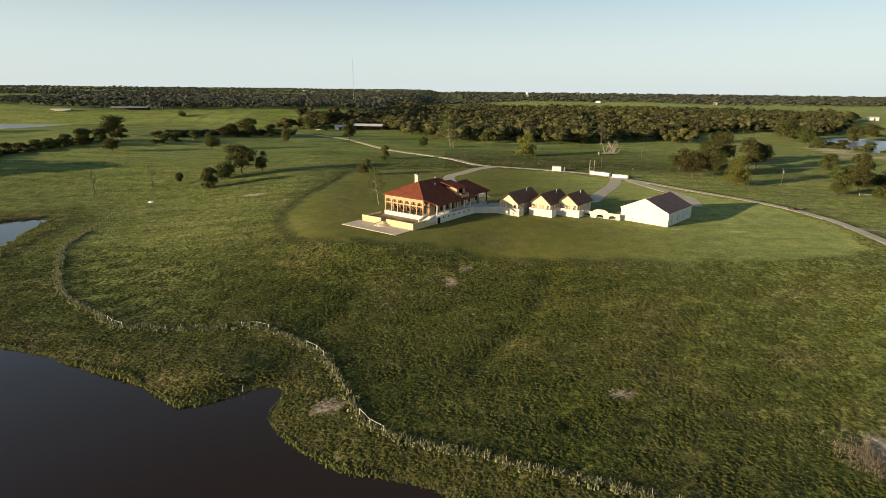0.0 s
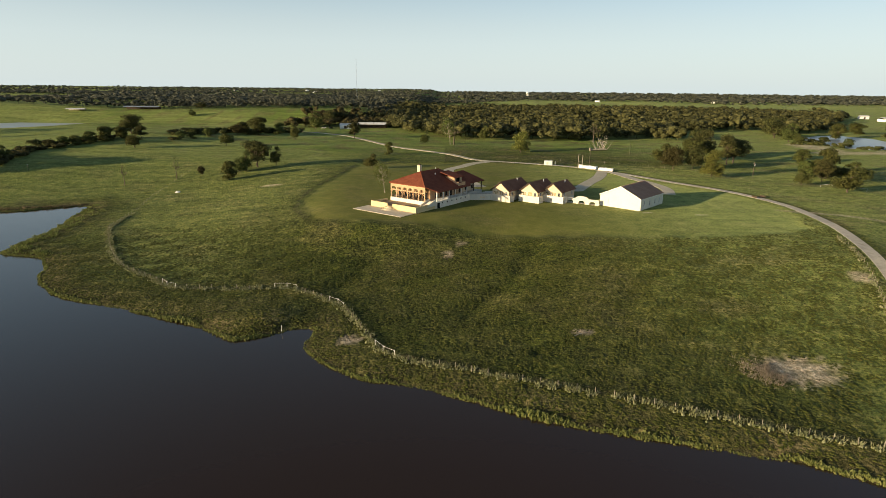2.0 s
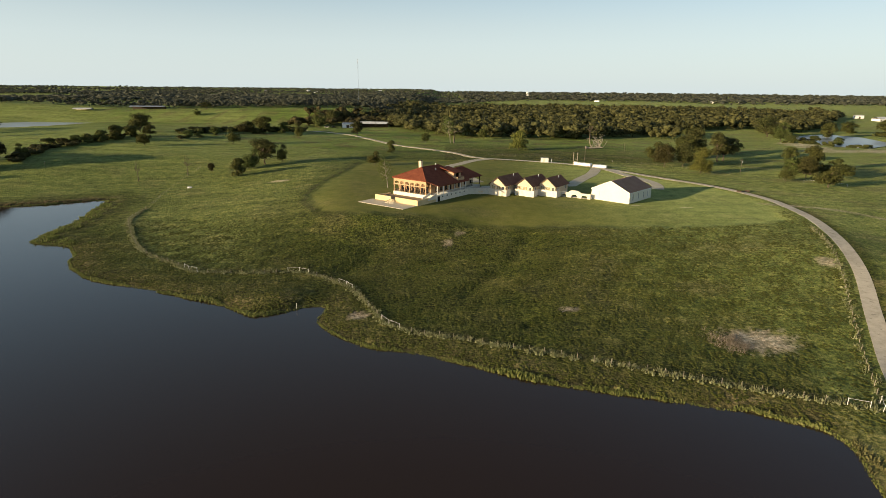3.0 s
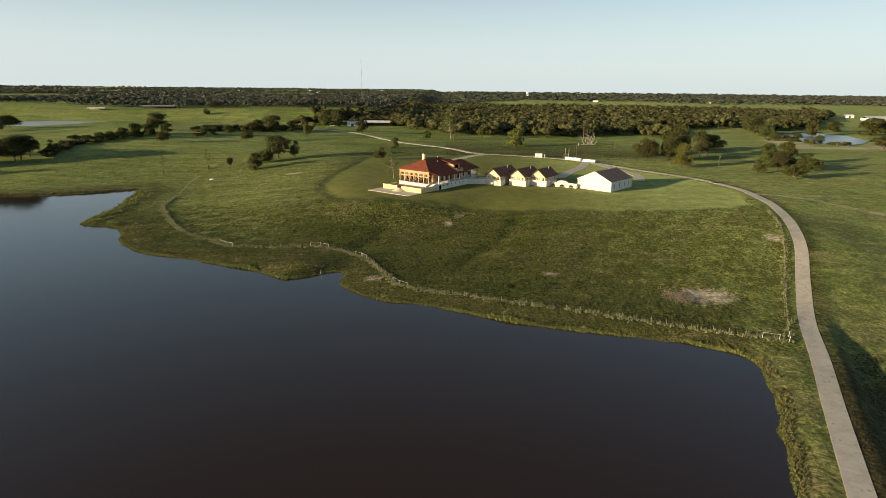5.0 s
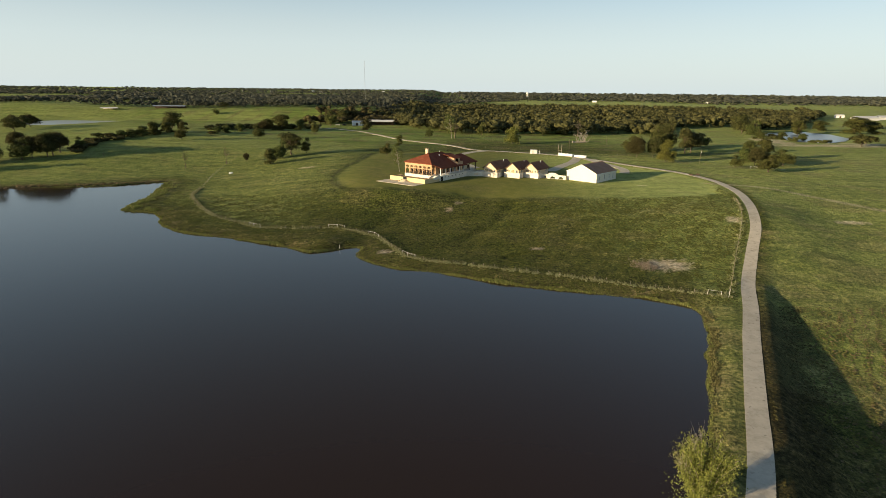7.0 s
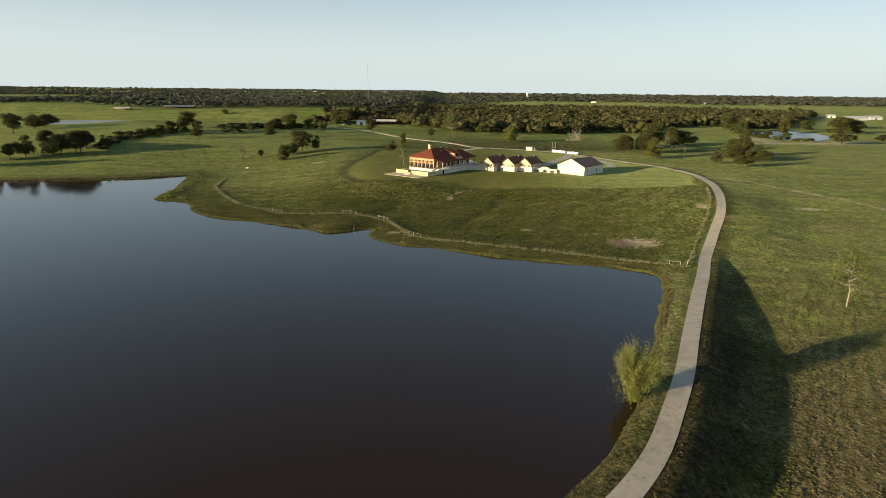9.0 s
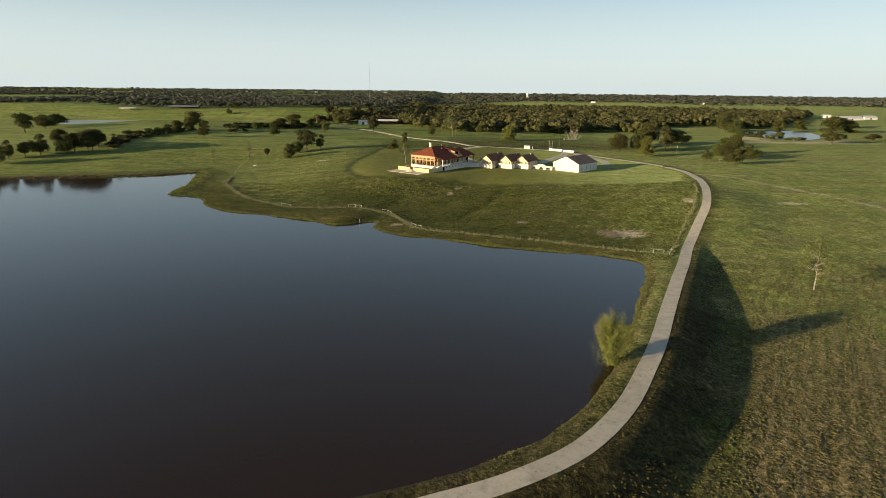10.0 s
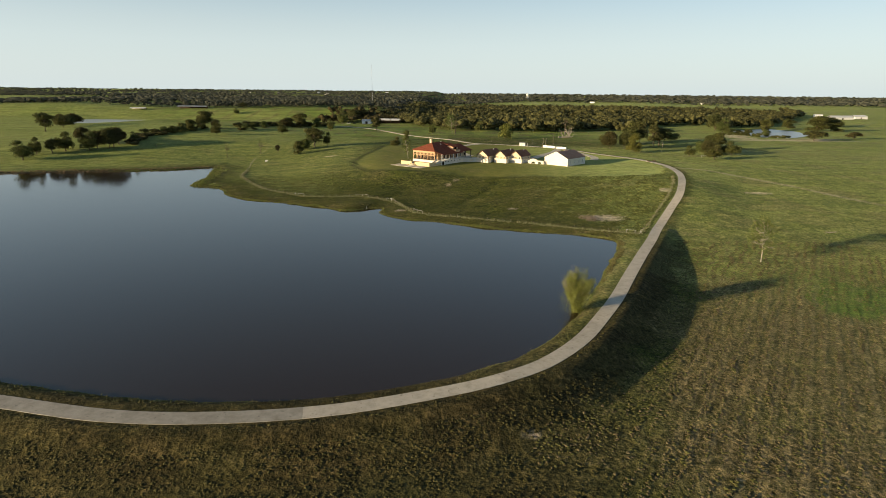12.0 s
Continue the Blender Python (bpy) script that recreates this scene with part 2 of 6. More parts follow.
STUCCO = surface("cream_stucco", (0.58, 0.46, 0.30), (0.72, 0.59, 0.41), 5.0, 0.35, 0.9, 0.015)
CREAM = surface("yellow_cream_render", (0.58, 0.44, 0.235), (0.70, 0.55, 0.31), 5.0, 0.4, 0.9, 0.012)
WHITEWALL = surface("white_masonry", (0.58, 0.53, 0.44), (0.74, 0.69, 0.585), 4.0, 0.4, 0.88, 0.015)
# tan porch wall with the veranda's shade put into its colour
PORCH = surface("shade_dark_porch_render", (0.17, 0.105, 0.056), (0.28, 0.18, 0.098), 6.0, 0.8, 0.9, 0.02)
TAN = surface("warm_tan_stucco", (0.40, 0.255, 0.145), (0.54, 0.37, 0.225), 5.0, 0.4, 0.9, 0.012)
STEEL_WALL = surface("white_steel_sheet", (0.60, 0.56, 0.47), (0.69, 0.65, 0.555), 2.0, 0.2, 0.6, 0.004, 0.05, 0.0, 0.5)
ROOF_RED = surface("red_brown_tile_roof", (0.125, 0.036, 0.020), (0.225, 0.072, 0.040), 3.0, 0.5, 0.92, 0.03, spec=0.1)
ROOF_BROWN = surface("dark_brown_shingle_roof", (0.15, 0.075, 0.048), (0.26, 0.135, 0.086), 2.5, 0.3, 0.95, 0.02, spec=0.08)
ROOF_BARN = surface("brown_steel_roof", (0.27, 0.165, 0.115), (0.37, 0.235, 0.170), 2.0, 0.3, 0.9, 0.01, spec=0.10)
CURTAIN = surface("curtained_glass", (0.28, 0.22, 0.12), (0.46, 0.38, 0.22), 1.5, 0.8, 0.2, 0.0, 0.3, 0.0, 0.5)
SLAB = surface("terrace_concrete", (0.44, 0.385, 0.29), (0.60, 0.53, 0.41), 4.0, 0.4, 0.9, 0.01)
DECK = surface("brown_terrace_paving", (0.22, 0.15, 0.085), (0.36, 0.26, 0.15), 5.0, 0.5, 0.85, 0.01)
GLASS_DARK = surface("dark_window_glass", (0.010, 0.012, 0.014), (0.020, 0.022, 0.025), 1.0, 0.3, 0.16, 0.0, 0.0, 0.0, 0.5)
DARKWOOD = surface("dark_timber", (0.030, 0.020, 0.014), (0.085, 0.058, 0.038), 9.0, 0.8, 0.75, 0.01)
POSTWOOD = surface("weathered_post_wood", (0.16, 0.135, 0.105), (0.36, 0.32, 0.26), 12.0, 1.2, 0.9, 0.01)
FIELDSTRAW = foliage("field_straw_blades", (0.072, 0.062, 0.028), (0.150, 0.128, 0.062), (0.24, 0.208, 0.112), single=0.35)
WHITEPAINT = surface("white_paint", (0.68, 0.67, 0.64), (0.80, 0.79, 0.76), 6.0, 0.6, 0.55, 0.004)
PIPEPAINT = surface("chalky_pipe_paint", (0.55, 0.54, 0.50), (0.72, 0.70, 0.65), 8.0, 0.8, 0.7, 0.003)
GALV = surface("galvanised_steel", (0.36, 0.37, 0.38), (0.52, 0.53, 0.54), 5.0, 0.6, 0.42, 0.003, 0.1, 0.7)
BARK = surface("grey_brown_bark", (0.050, 0.038, 0.027), (0.155, 0.122, 0.090), 7.0, 0.9, 0.95, 0.03)
PALEBARK = surface("bleached_bark", (0.20, 0.175, 0.140), (0.40, 0.36, 0.30), 7.0, 0.9, 0.9, 0.02)
LEAF_OAK = foliage("dark_oak_leaves", (0.020, 0.022, 0.008), (0.060, 0.061, 0.021), (0.130, 0.120, 0.043))
LEAF_GREEN = foliage("green_leaves", (0.030, 0.038, 0.011), (0.078, 0.090, 0.027), (0.150, 0.152, 0.050))
LEAF_LIGHT = foliage("yellow_green_leaves", (0.065, 0.080, 0.018), (0.135, 0.150, 0.036), (0.23, 0.235, 0.070))
LEAF_THIN = foliage("sparse_green_leaves", (0.045, 0.062, 0.015), (0.105, 0.135, 0.036), (0.19, 0.21, 0.07))
LEAF_WILLOW = foliage("willow_leaves", (0.080, 0.098, 0.022), (0.160, 0.185, 0.044), (0.27, 0.285, 0.088))
LEAF_WOOD = foliage("woodland_leaves", (0.018, 0.018, 0.008), (0.062, 0.058, 0.024), (0.145, 0.127, 0.055))
# far leaves paled and blued: distance haze put into their colour
LEAF_FAR_HAZE = foliage("haze_paled_woodland_leaves", (0.036, 0.042, 0.032), (0.080, 0.088, 0.064), (0.145, 0.150, 0.108), single=0.2)
REED = foliage("shore_reeds", (0.060, 0.072, 0.018), (0.130, 0.145, 0.042), (0.24, 0.235, 0.090))
DRYGRASS = foliage("dry_grass_blades", (0.10, 0.085, 0.036), (0.20, 0.17, 0.080), (0.34, 0.29, 0.165))
FENCEWEED = foliage("fence_weeds", (0.09, 0.10, 0.042), (0.19, 0.20, 0.095), (0.36, 0.345, 0.21))
FIELDTUFT = foliage("field_weed_blades", (0.034, 0.035, 0.011), (0.092, 0.088, 0.029), (0.180, 0.158, 0.062), single=0.35)
BANKBRUSH = foliage("bank_brush_stalks", (0.040, 0.036, 0.014), (0.105, 0.092, 0.040), (0.20, 0.175, 0.085))
RUST = surface("rusty_wire", (0.06, 0.045, 0.035), (0.14, 0.11, 0.09), 9.0, 1.0, 0.7, 0.0, 0.1, 0.3)
DEADBRUSH = foliage("dead_brush_twigs", (0.125, 0.105, 0.075), (0.25, 0.212, 0.155), (0.42, 0.37, 0.285))
STUBTUFT = foliage("brown_stubble_blades", (0.017, 0.014, 0.006), (0.054, 0.045, 0.018), (0.125, 0.098, 0.042), single=0.3)
LUSHTUFT = foliage("lush_green_blades", (0.034, 0.066, 0.012), (0.086, 0.142, 0.028), (0.15, 0.21, 0.052))
TUFT = foliage("meadow_grass_blades", (0.028, 0.036, 0.008), (0.076, 0.086, 0.019), (0.165, 0.158, 0.048), single=0.28)


# ---- the lie of the land: plan outlines and heights ----
FAR_SHORE = [(-420, 150), (-330, 170), (-273, 182), (-229, 194), (-204, 199.5), (-180, 206), (-157, 218), (-149, 196), (-143, 176), (-139, 146),
             (-122, 139.5), (-110, 120.5), (-98.5, 109), (-86, 103.6), (-77, 100.6), (-65.5, 95.6), (-56.5, 91.4), (-51, 88.6), (-46.6, 84.4), (-41.5, 83), (-36, 86.2),
             (-31.2, 90.5), (-27.6, 89), (-27.6, 85), (-28, 81), (-23.6, 74.8), (-19, 70.6), (-13.7, 67.4), (-1.6, 63.9), (7.7, 59.3), (15.3, 55.4), (21.7, 52.8), (30.5, 50.4),
             (43.1, 47.2), (54.2, 43.6), (60.5, 40.6)]
NEAR_SHORE = [(62.6, 36.5), (61.6, 30), (58.2, 20), (51.5, 5), (48.3, -3.5), (41.5, -19), (35, -33), (29, -43), (22.7, -52.3), (15, -59), (3.6, -66.3), (-6.5, -71),
              (-16, -74), (-25.5, -75.5), (-44.6, -76.3), (-55, -75), (-66, -73), (-78, -70.5), (-110, -61), (-150, -45), (-220, 0), (-330, 60), (-420, 110)]
SHORE = np.array(FAR_SHORE + NEAR_SHORE, float)
ROAD_PLAN = [(-420, 98), (-330, 48), (-220, -12), (-154, -54), (-112, -69), (-92, -74), (-72, -78.2), (-51, -82), (-33, -81.8), (-15, -78.7), (3.6, -72), (14, -66.8), (23, -60),
             (32, -49), (40.2, -35), (46.7, -22.9), (54.6, -6.3), (66.1, 17.4), (75.5, 36.2), (84.5, 55.2), (98.1, 80.2), (111.7, 105.2),
             (124, 135), (131, 157), (135, 178), (136.5, 195), (133, 213), (126, 229), (115.7, 247), (100, 273), (90, 287), (77, 304), (55, 318), (37, 326)]
LANE_PLAN = [(37, 326), (21, 335), (5, 362), (-12, 385), (-34, 406), (-55, 441), (-80, 489), (-118, 532), (-170, 560), (-240, 580)]
HOUSE_DRIVE = [(30, 329), (19, 318), (10.5, 302), (3, 288), (4, 268), (12, 248), (17, 232)]
BARN_DRIVE = [(88, 288), (80, 266), (70, 246), (62, 230), (56, 218)]
BARN_APRON = [(92, 284), (97, 262), (101, 246), (101.5, 230), (97, 214)]


def spline(points, step):
    """A smooth line through plan points, cut at even steps."""
    p = np.array(points, float)
    p = np.vstack([2 * p[0] - p[1], p, 2 * p[-1] - p[-2]])
    out = []
    for a, b, c, d in zip(p, p[1:], p[2:], p[3:]):
        n = max(2, int(np.hypot(*(c - b)) / 1.0))
        s = np.linspace(0, 1, n, endpoint=False)[:, None]
        out.append(0.5 * (2 * b + (c - a) * s + (2 * a - 5 * b + 4 * c - d) * s**2 + (3 * b - a - 3 * c + d) * s**3))
    q = np.vstack(out + [p[-2:-1]])
    run = np.r_[0, np.cumsum(np.hypot(*np.diff(q, axis=0).T))]
    at = np.arange(0, run[-1], step)
    return np.stack([np.interp(at, run, q[:, k]) for k in range(q.shape[1])], 1)


def to_line(x, y, line, closed=False):
    """The distance of plan points to a line of points, and the side: above 0 to the left of its way."""
    pts = np.vstack([line, line[:1]]) if closed else line
    best, side = np.full(x.shape, 1e9), np.zeros(x.shape)
    for (ax, ay), (bx, by) in zip(pts, pts[1:]):
        dx, dy = bx - ax, by - ay
        s = np.clip(((x - ax) * dx + (y - ay) * dy) / (dx * dx + dy * dy), 0, 1)
        d = np.hypot(x - ax - s * dx, y - ay - s * dy)
        near = d < best
        best = np.where(near, d, best)
        side = np.where(near, np.sign(dx * (y - ay) - dy * (x - ax)), side)
    return best, side


def inside(x, y, poly):
    odd = np.zeros(x.shape, bool)
    for (ax, ay), (bx, by) in zip(poly, np.roll(poly, -1, 0)):
        if ay != by:
            odd ^= ((ay > y) != (by > y)) & (x < (bx - ax) * (y - ay) / (by - ay) + ax)
    return odd


def ease(t):
    t = np.clip(t, 0, 1)
    return t * t * (3 - 2 * t)


def waves(x, y, size, seed):
    """Smooth random swells of about that size in metres, within -1 to 1."""
    rng = np.random.RandomState(seed)
    out = np.zeros(np.shape(x))
    for _ in range(7):
        a, p, k = rng.rand() * 6.283, rng.rand() * 6.283, 6.283 / size * (0.6 + 0.9 * rng.rand())
        out = out + np.sin(k * (np.cos(a) * x + np.sin(a) * y) + p)
    return out / 4.0


SHORE_LINE = spline(np.vstack([SHORE, SHORE[:1]]), 2.0)
SHORE_LINE = SHORE_LINE + np.stack([waves(SHORE_LINE[:, 0], SHORE_LINE[:, 1], 9.0, s) for s in (1, 2)], 1) * 0.45
ROAD = spline(ROAD_PLAN, 3.0)


FOLDS = [(np.array(p, float), deep, wide) for p, deep, wide in (([(29, 139), (22, 121), (14, 108), (7, 97)], 0.75, 3.4), ([(49, 107), (45, 98), (40, 92)], 0.4, 3.0), ([(-18, 144), (-23, 125), (-27, 114)], 0.5, 3.6), ([(20, 77), (26, 81), (33, 87)], 0.35, 1.6))]


def shore_far(x, y):
    """Metres from the pond's edge, above 0 on land."""
    d, _ = to_line(x, y, SHORE_LINE[::2], True)
    return np.where(inside(x, y, SHORE_LINE), -d, d)


def heights(x, y):
    x, y = np.asarray(x, float), np.asarray(y, float)
    d = shore_far(x, y)
    s, side = to_line(x, y, ROAD[::2])
    s = s * side
    bank = 1.0 * (1 - np.exp(-np.maximum(d, 0) / 3.0)) + np.minimum(d, 0) * 0.35
    hill = 7.4 * ease((d - 22) / 92)
    up_side = bank + hill
    field = -3.2 + 0.068 * np.logaddexp(0, (y - 5) / 12) * 12
    field = np.minimum(field, 8.2) + 0 * x
    low_side = np.maximum(field, 1.0 - np.maximum(-s - 2.4, 0) / 2.6)
    # the dam's road belongs to its crest, the hill's road lies between the two slopes
    k = ease((y - 42) / 40)
    mix = ease((s + 4.5) / 3.0) * (1 - k) + ease((s + 34) / 38.0) * k
    mix = np.where(y > 330, 1.0, mix)
    mix = np.where(d < 0, 1.0, mix)
    z = low_side * (1 - mix) + up_side * mix
    far = np.hypot(x, y - 100)
    z = z + waves(x, y, 60, 5) * 0.22 * ease((d - 15) / 40) + waves(x, y, 420, 6) * 2.2 * ease((far - 330) / 400)
    # the western pastures climb to a low ridge before the woods
    z = z + 15.5 * ease((y - 645) / 85) * ease((-30 - x) / 90) + 6.0 * np.exp(-((x + 270) ** 2 + (y - 450) ** 2) / 105.0**2) * ease((d - 40) / 80)
    # shallow drainage folds down the meadow
    for line, deep, wide in FOLDS:
        z = z - deep * np.exp(-((to_line(x, y, line)[0] / wide) ** 2))
    # a low mound with a steep side towards the cove
    z = z + 1.1 * np.exp(-(((x + 39) / 8.0) ** 2) - ((y - 93) / 6.0) ** 2) * ease(d / 4)
    z = z + 11.5 * ease((far - 600) / 3800) + 0.0012 * np.maximum(far - 900, 0)
    return np.clip(z, -4.5, None)


# ---- building helpers ----
def solid(bm, co, size, m=None):
    """A box of that size, centred on its footprint at co, its base there."""
    made = bmesh.ops.create_cube(bm, size=1.0)["verts"]
    bmesh.ops.scale(bm, vec=size, verts=made)
    bmesh.ops.translate(bm, vec=(co[0], co[1], co[2] + size[2] / 2), verts=made)
    if m is not None:
        bmesh.ops.transform(bm, matrix=m, verts=made)
    return made


def mesh_of(name, bm, material, smooth=False):
    bmesh.ops.recalc_face_normals(bm, faces=bm.faces)
    me = bpy.data.meshes.new(name)
    bm.to_mesh(me)
    bm.free()
    me.materials.append(material)
    if smooth:
        me.shade_smooth()
    return me


def part(name, bm, material, parent, label="", smooth=False):
    ob = new(name, mesh_of(name, bm, material, smooth))
    ob.parent = parent
    return tagged(ob, label)


def box_part(name, co, size, material, parent, label="", bevel=0.0, turn=None):
    bm = bmesh.new()
    solid(bm, co, size, turn)
    if bevel:
        bmesh.ops.bevel(bm, geom=bm.edges[:], offset=bevel, segments=1, affect="EDGES")
    return part(name, bm, material, parent, label)


def raw_mesh(name, verts, faces, material, smooth=False):
    """A mesh from arrays, all faces with the same number of corners."""
    verts, faces = np.asarray(verts, np.float32), np.asarray(faces, np.int32)
    me = bpy.data.meshes.new(name)
    me.vertices.add(len(verts))
    me.vertices.foreach_set("co", verts.ravel())
    k = faces.shape[1]
    me.loops.add(faces.size)
    me.loops.foreach_set("vertex_index", faces.ravel())
    me.polygons.add(len(faces))
    me.polygons.foreach_set("loop_start", np.arange(0, faces.size, k, dtype=np.int32))
    me.update(calc_edges=True)
    me.materials.append(material)
    if smooth:
        me.shade_smooth()
    else:
        me.shade_flat()
    return me


def thing(name, at, label, category, group="", turn=0.0):
    ob = new(name)
    ob.matrix_world = pose(*at, 0, 0, turn)
    return tagged(ob, label, category, group)


def ground_at(x, y):
    return float(heights(np.array([x]), np.array([y]))[0])


# ---- ground: one sheet to the horizon, finest round the pond ----
def steps(a, b, fine, last, grow):
    out = list(np.arange(a, b + fine / 2, fine))
    lo, hi, s = [], [], fine
    while out[-1] + sum(hi) < last:
        s *= grow
        hi.append(s)
    up_ = np.array(out[-1] + np.cumsum(hi))
    down = np.array(out[0] - np.cumsum(hi))
    return np.r_[down[::-1], out, up_]


ROADS = {"road": (ROAD, 2.05), "lane": (spline(LANE_PLAN, 3.0), 1.9), "house_drive": (spline(HOUSE_DRIVE, 3.0), 2.9), "barn_drive": (spline(BARN_DRIVE, 3.0), 3.0), "apron": (spline(BARN_APRON, 3.0), 2.6)}
POND_WEST = np.array([(-470, 556), (-494, 578), (-518, 622), (-500, 652), (-460, 648), (-424, 650), (-432, 612), (-448, 566)], float)
POND_EAST = np.array([(328, 455), (330, 438), (341, 428), (372, 452), (398, 482), (416, 540), (408, 578), (389, 570), (365, 552), (342, 532), (334, 485)], float)


def far_pond(x, y, poly):
    d, _ = to_line(x, y, poly, True)
    return np.where(inside(x, y, poly), -d, d)


def build_ground():
    xs, ys = steps(-200, 180, 1.5, 4700, 1.04), steps(-180, 310, 1.5, 4700, 1.04)
    ys = ys[ys > -900]
    gx, gy = np.meshgrid(xs, ys)
    x, y = gx.ravel(), gy.ravel()
    z = heights(x, y)
    road_d, _ = to_line(x, y, ROAD)
    drives = np.minimum.reduce([to_line(x, y, ROADS[k][0])[0] - ROADS[k][1] for k in ("lane", "house_drive", "barn_drive", "apron")])
    d = shore_far(x, y)
    # beside roads the ground is level across, and under them a little lower
    for line, half in ROADS.values():
        near = np.where(to_line(x, y, line[::3])[0] < 9)[0]
        fine = spline(line, 0.75)
        gap = np.hypot(x[near, None] - fine[:, 0], y[near, None] - fine[:, 1])
        k, gap = gap.argmin(1), gap.min(1)
        w = ease((half + 4.5 - gap) / 3.0)
        z[near] = z[near] * (1 - w) + heights(fine[:, 0], fine[:, 1])[k] * w - 0.14 * ease((half - 0.1 - gap) / 0.8) - 0.12 * w * (np.abs(y[near]) > 335)
    for poly in (POND_WEST, POND_EAST):
        pd = far_pond(x, y, poly)
        level = float(heights(poly[:, 0], poly[:, 1]).mean())
        w = ease((34 - pd) / 30)
        z = z * (1 - w) + (level + 0.03 * np.maximum(pd, 0)) * w - 2.2 * ease((8 - pd) / 12)
    for cx, cy, r in BUILT:
        w = ease((r + 9 - np.hypot(x - cx, y - cy)) / 26.0)
        z = z * (1 - w) + BASE * w
    z = z + 0.10 * waves(x, y, 7, 11) * ease((d - 3) / 8) * ease((road_d - 3) / 3) * (1 - zone_mown(x, y))
    nx, ny = len(xs), len(ys)
    i = np.arange(nx * ny).reshape(ny, nx)
    faces = np.stack([i[:-1, :-1].ravel(), i[:-1, 1:].ravel(), i[1:, 1:].ravel(), i[1:, :-1].ravel()], 1)
    me = raw_mesh("ground", np.stack([x, y, z], 1), faces, GRASS, True)
    _, side = to_line(x, y, ROAD)
    fence_d, _ = to_line(x, y, FENCE)
    bare = np.zeros(len(x))
    for cx, cy, rx, ry in BARE_PATCHES:
        r = np.hypot((x - cx) / rx, (y - cy) / ry) + 0.35 * waves(x, y, 3.5, 21)
        bare = np.maximum(bare, 0.95 * ease((1.15 - r) / 0.5))
    shore_dry = ease((13 - d) / 11) * (0.55 + 0.35 * waves(x, y, 14, 9))
    dry = np.clip(np.maximum(shore_dry, 0.45 * ease((2.2 - fence_d) / 2.0) * (y < 190)), 0, 1)
    right = (side < 0) & (y < 80)
    dry = np.maximum(dry, np.where(right, 0.35 * ease(0.5 + waves(x, y, 30, 13)), 0))
    dry = np.maximum(dry, 0.85 * ease((1.9 - to_line(x, y, TRACK)[0]) / 1.2))
    dry = np.maximum(dry, (0.28 + 0.35 * (side < 0)) * ease((waves(x, y, 26, 17) + 0.4 * waves(x, y, 7, 18) - 0.1) / 0.6) * (d > 8))
    bare = np.maximum(bare, 0.85 * ease((2.4 - to_line(x, y, TRACK)[0]) / 1.4) * (0.7 + 0.4 * waves(x, y, 20, 33)))
    for cx, cy, rx, ry, much in DRY_PATCHES:
        r = np.hypot((x - cx) / rx, (y - cy) / ry) + 0.3 * waves(x, y, 6, 22) + 0.2 * waves(x, y, 2.6, 23)
        dry = np.maximum(dry, much * ease((1.2 - r) / 0.7))
    crop = ease((road_d - 15 + 5 * waves(x, y, 25, 4)) / 8) * right * ease((12 - y) / 25) * ease((x + 0.35 * y + 8) / 26)
    # beside the dam road the stubble zone doubles as painted shade
    zones = {"mown": zone_mown(x, y), "bare": bare, "dry": dry, "crop": crop, "far": ease((np.hypot(x, y - 120) - 150) / 190) * np.where(x < 0, 1.0, ease((np.hypot(x, y - 120) - 220) / 120)),
             "hay": np.maximum(ease((side * -road_d - 2) / 5) * ease((330 - y) / 40), 0.7 * ease((x - 90) / 120) * ease((y - 250) / 60)) * np.where(y < 0, ease((x - 55) / 60), 1.0) + 0.85 * (side > 0) * ease((15 - road_d) / 5) * ease((70 - y) / 20) * ease((x - 25) / 25) + (side > 0) * (y > 40) * (0.95 * ease((x - 25) / 75) + 0.6 * ease((-40 - x) / 40)) * ease((d - 6) / 20), "stub_shade": (side > 0) * (y < -20) * ease((7 - road_d) / 2.5) * ease((30 - x) / 40) + (side < 0) * ease((14 + 3 * waves(x, y, 16, 80) - road_d) / 6) * ease((45 - y) / 20) + 0.9 * ease((50 - x + 14 * waves(x, y, 30, 77)) / 46) * ease((-56 - y + 5 * waves(x, y, 18, 78)) / 14) * (side < 0),
             "mud": np.maximum(ease((0.9 + 2.4 * ease((-130 - x) / 20) + 0.8 * waves(x, y, 12, 79) - d) / 1.2), 0.55 * ease((0.9 - to_line(x, y, LAWN[[0, 23, 22, 21, 20, 19]])[0]) / 0.6)),
             # narrow inland band, wet ground darkened further as the reeds' shadow
             "wet_shade": 0.75 * ease((d - 0.7) / 0.8) * ease((3.4 + 1.4 * waves(x, y, 15, 81) - d) / 1.6) * (side > 0) * (y > 38),
             "lush": ease((1.15 - np.hypot((x - LUSH[0]) / LUSH[2], (y - LUSH[1]) / LUSH[3]) + 0.5 * waves(x, y, 16, 31) + 0.4 * waves(x, y, 5, 32)) / 0.9)}
    zones["stub_shade"] = np.clip(zones["stub_shade"], 0, 1) * (1 - bare)
    for key, value in zones.items():
        me.attributes.new(key, "FLOAT", "POINT").data.foreach_set("value", np.clip(value, 0, 1).astype(np.float32))
    tagged(new("ground", me), "rolling green pasture with mown lawn and dry patches", "ground", kind="structure")


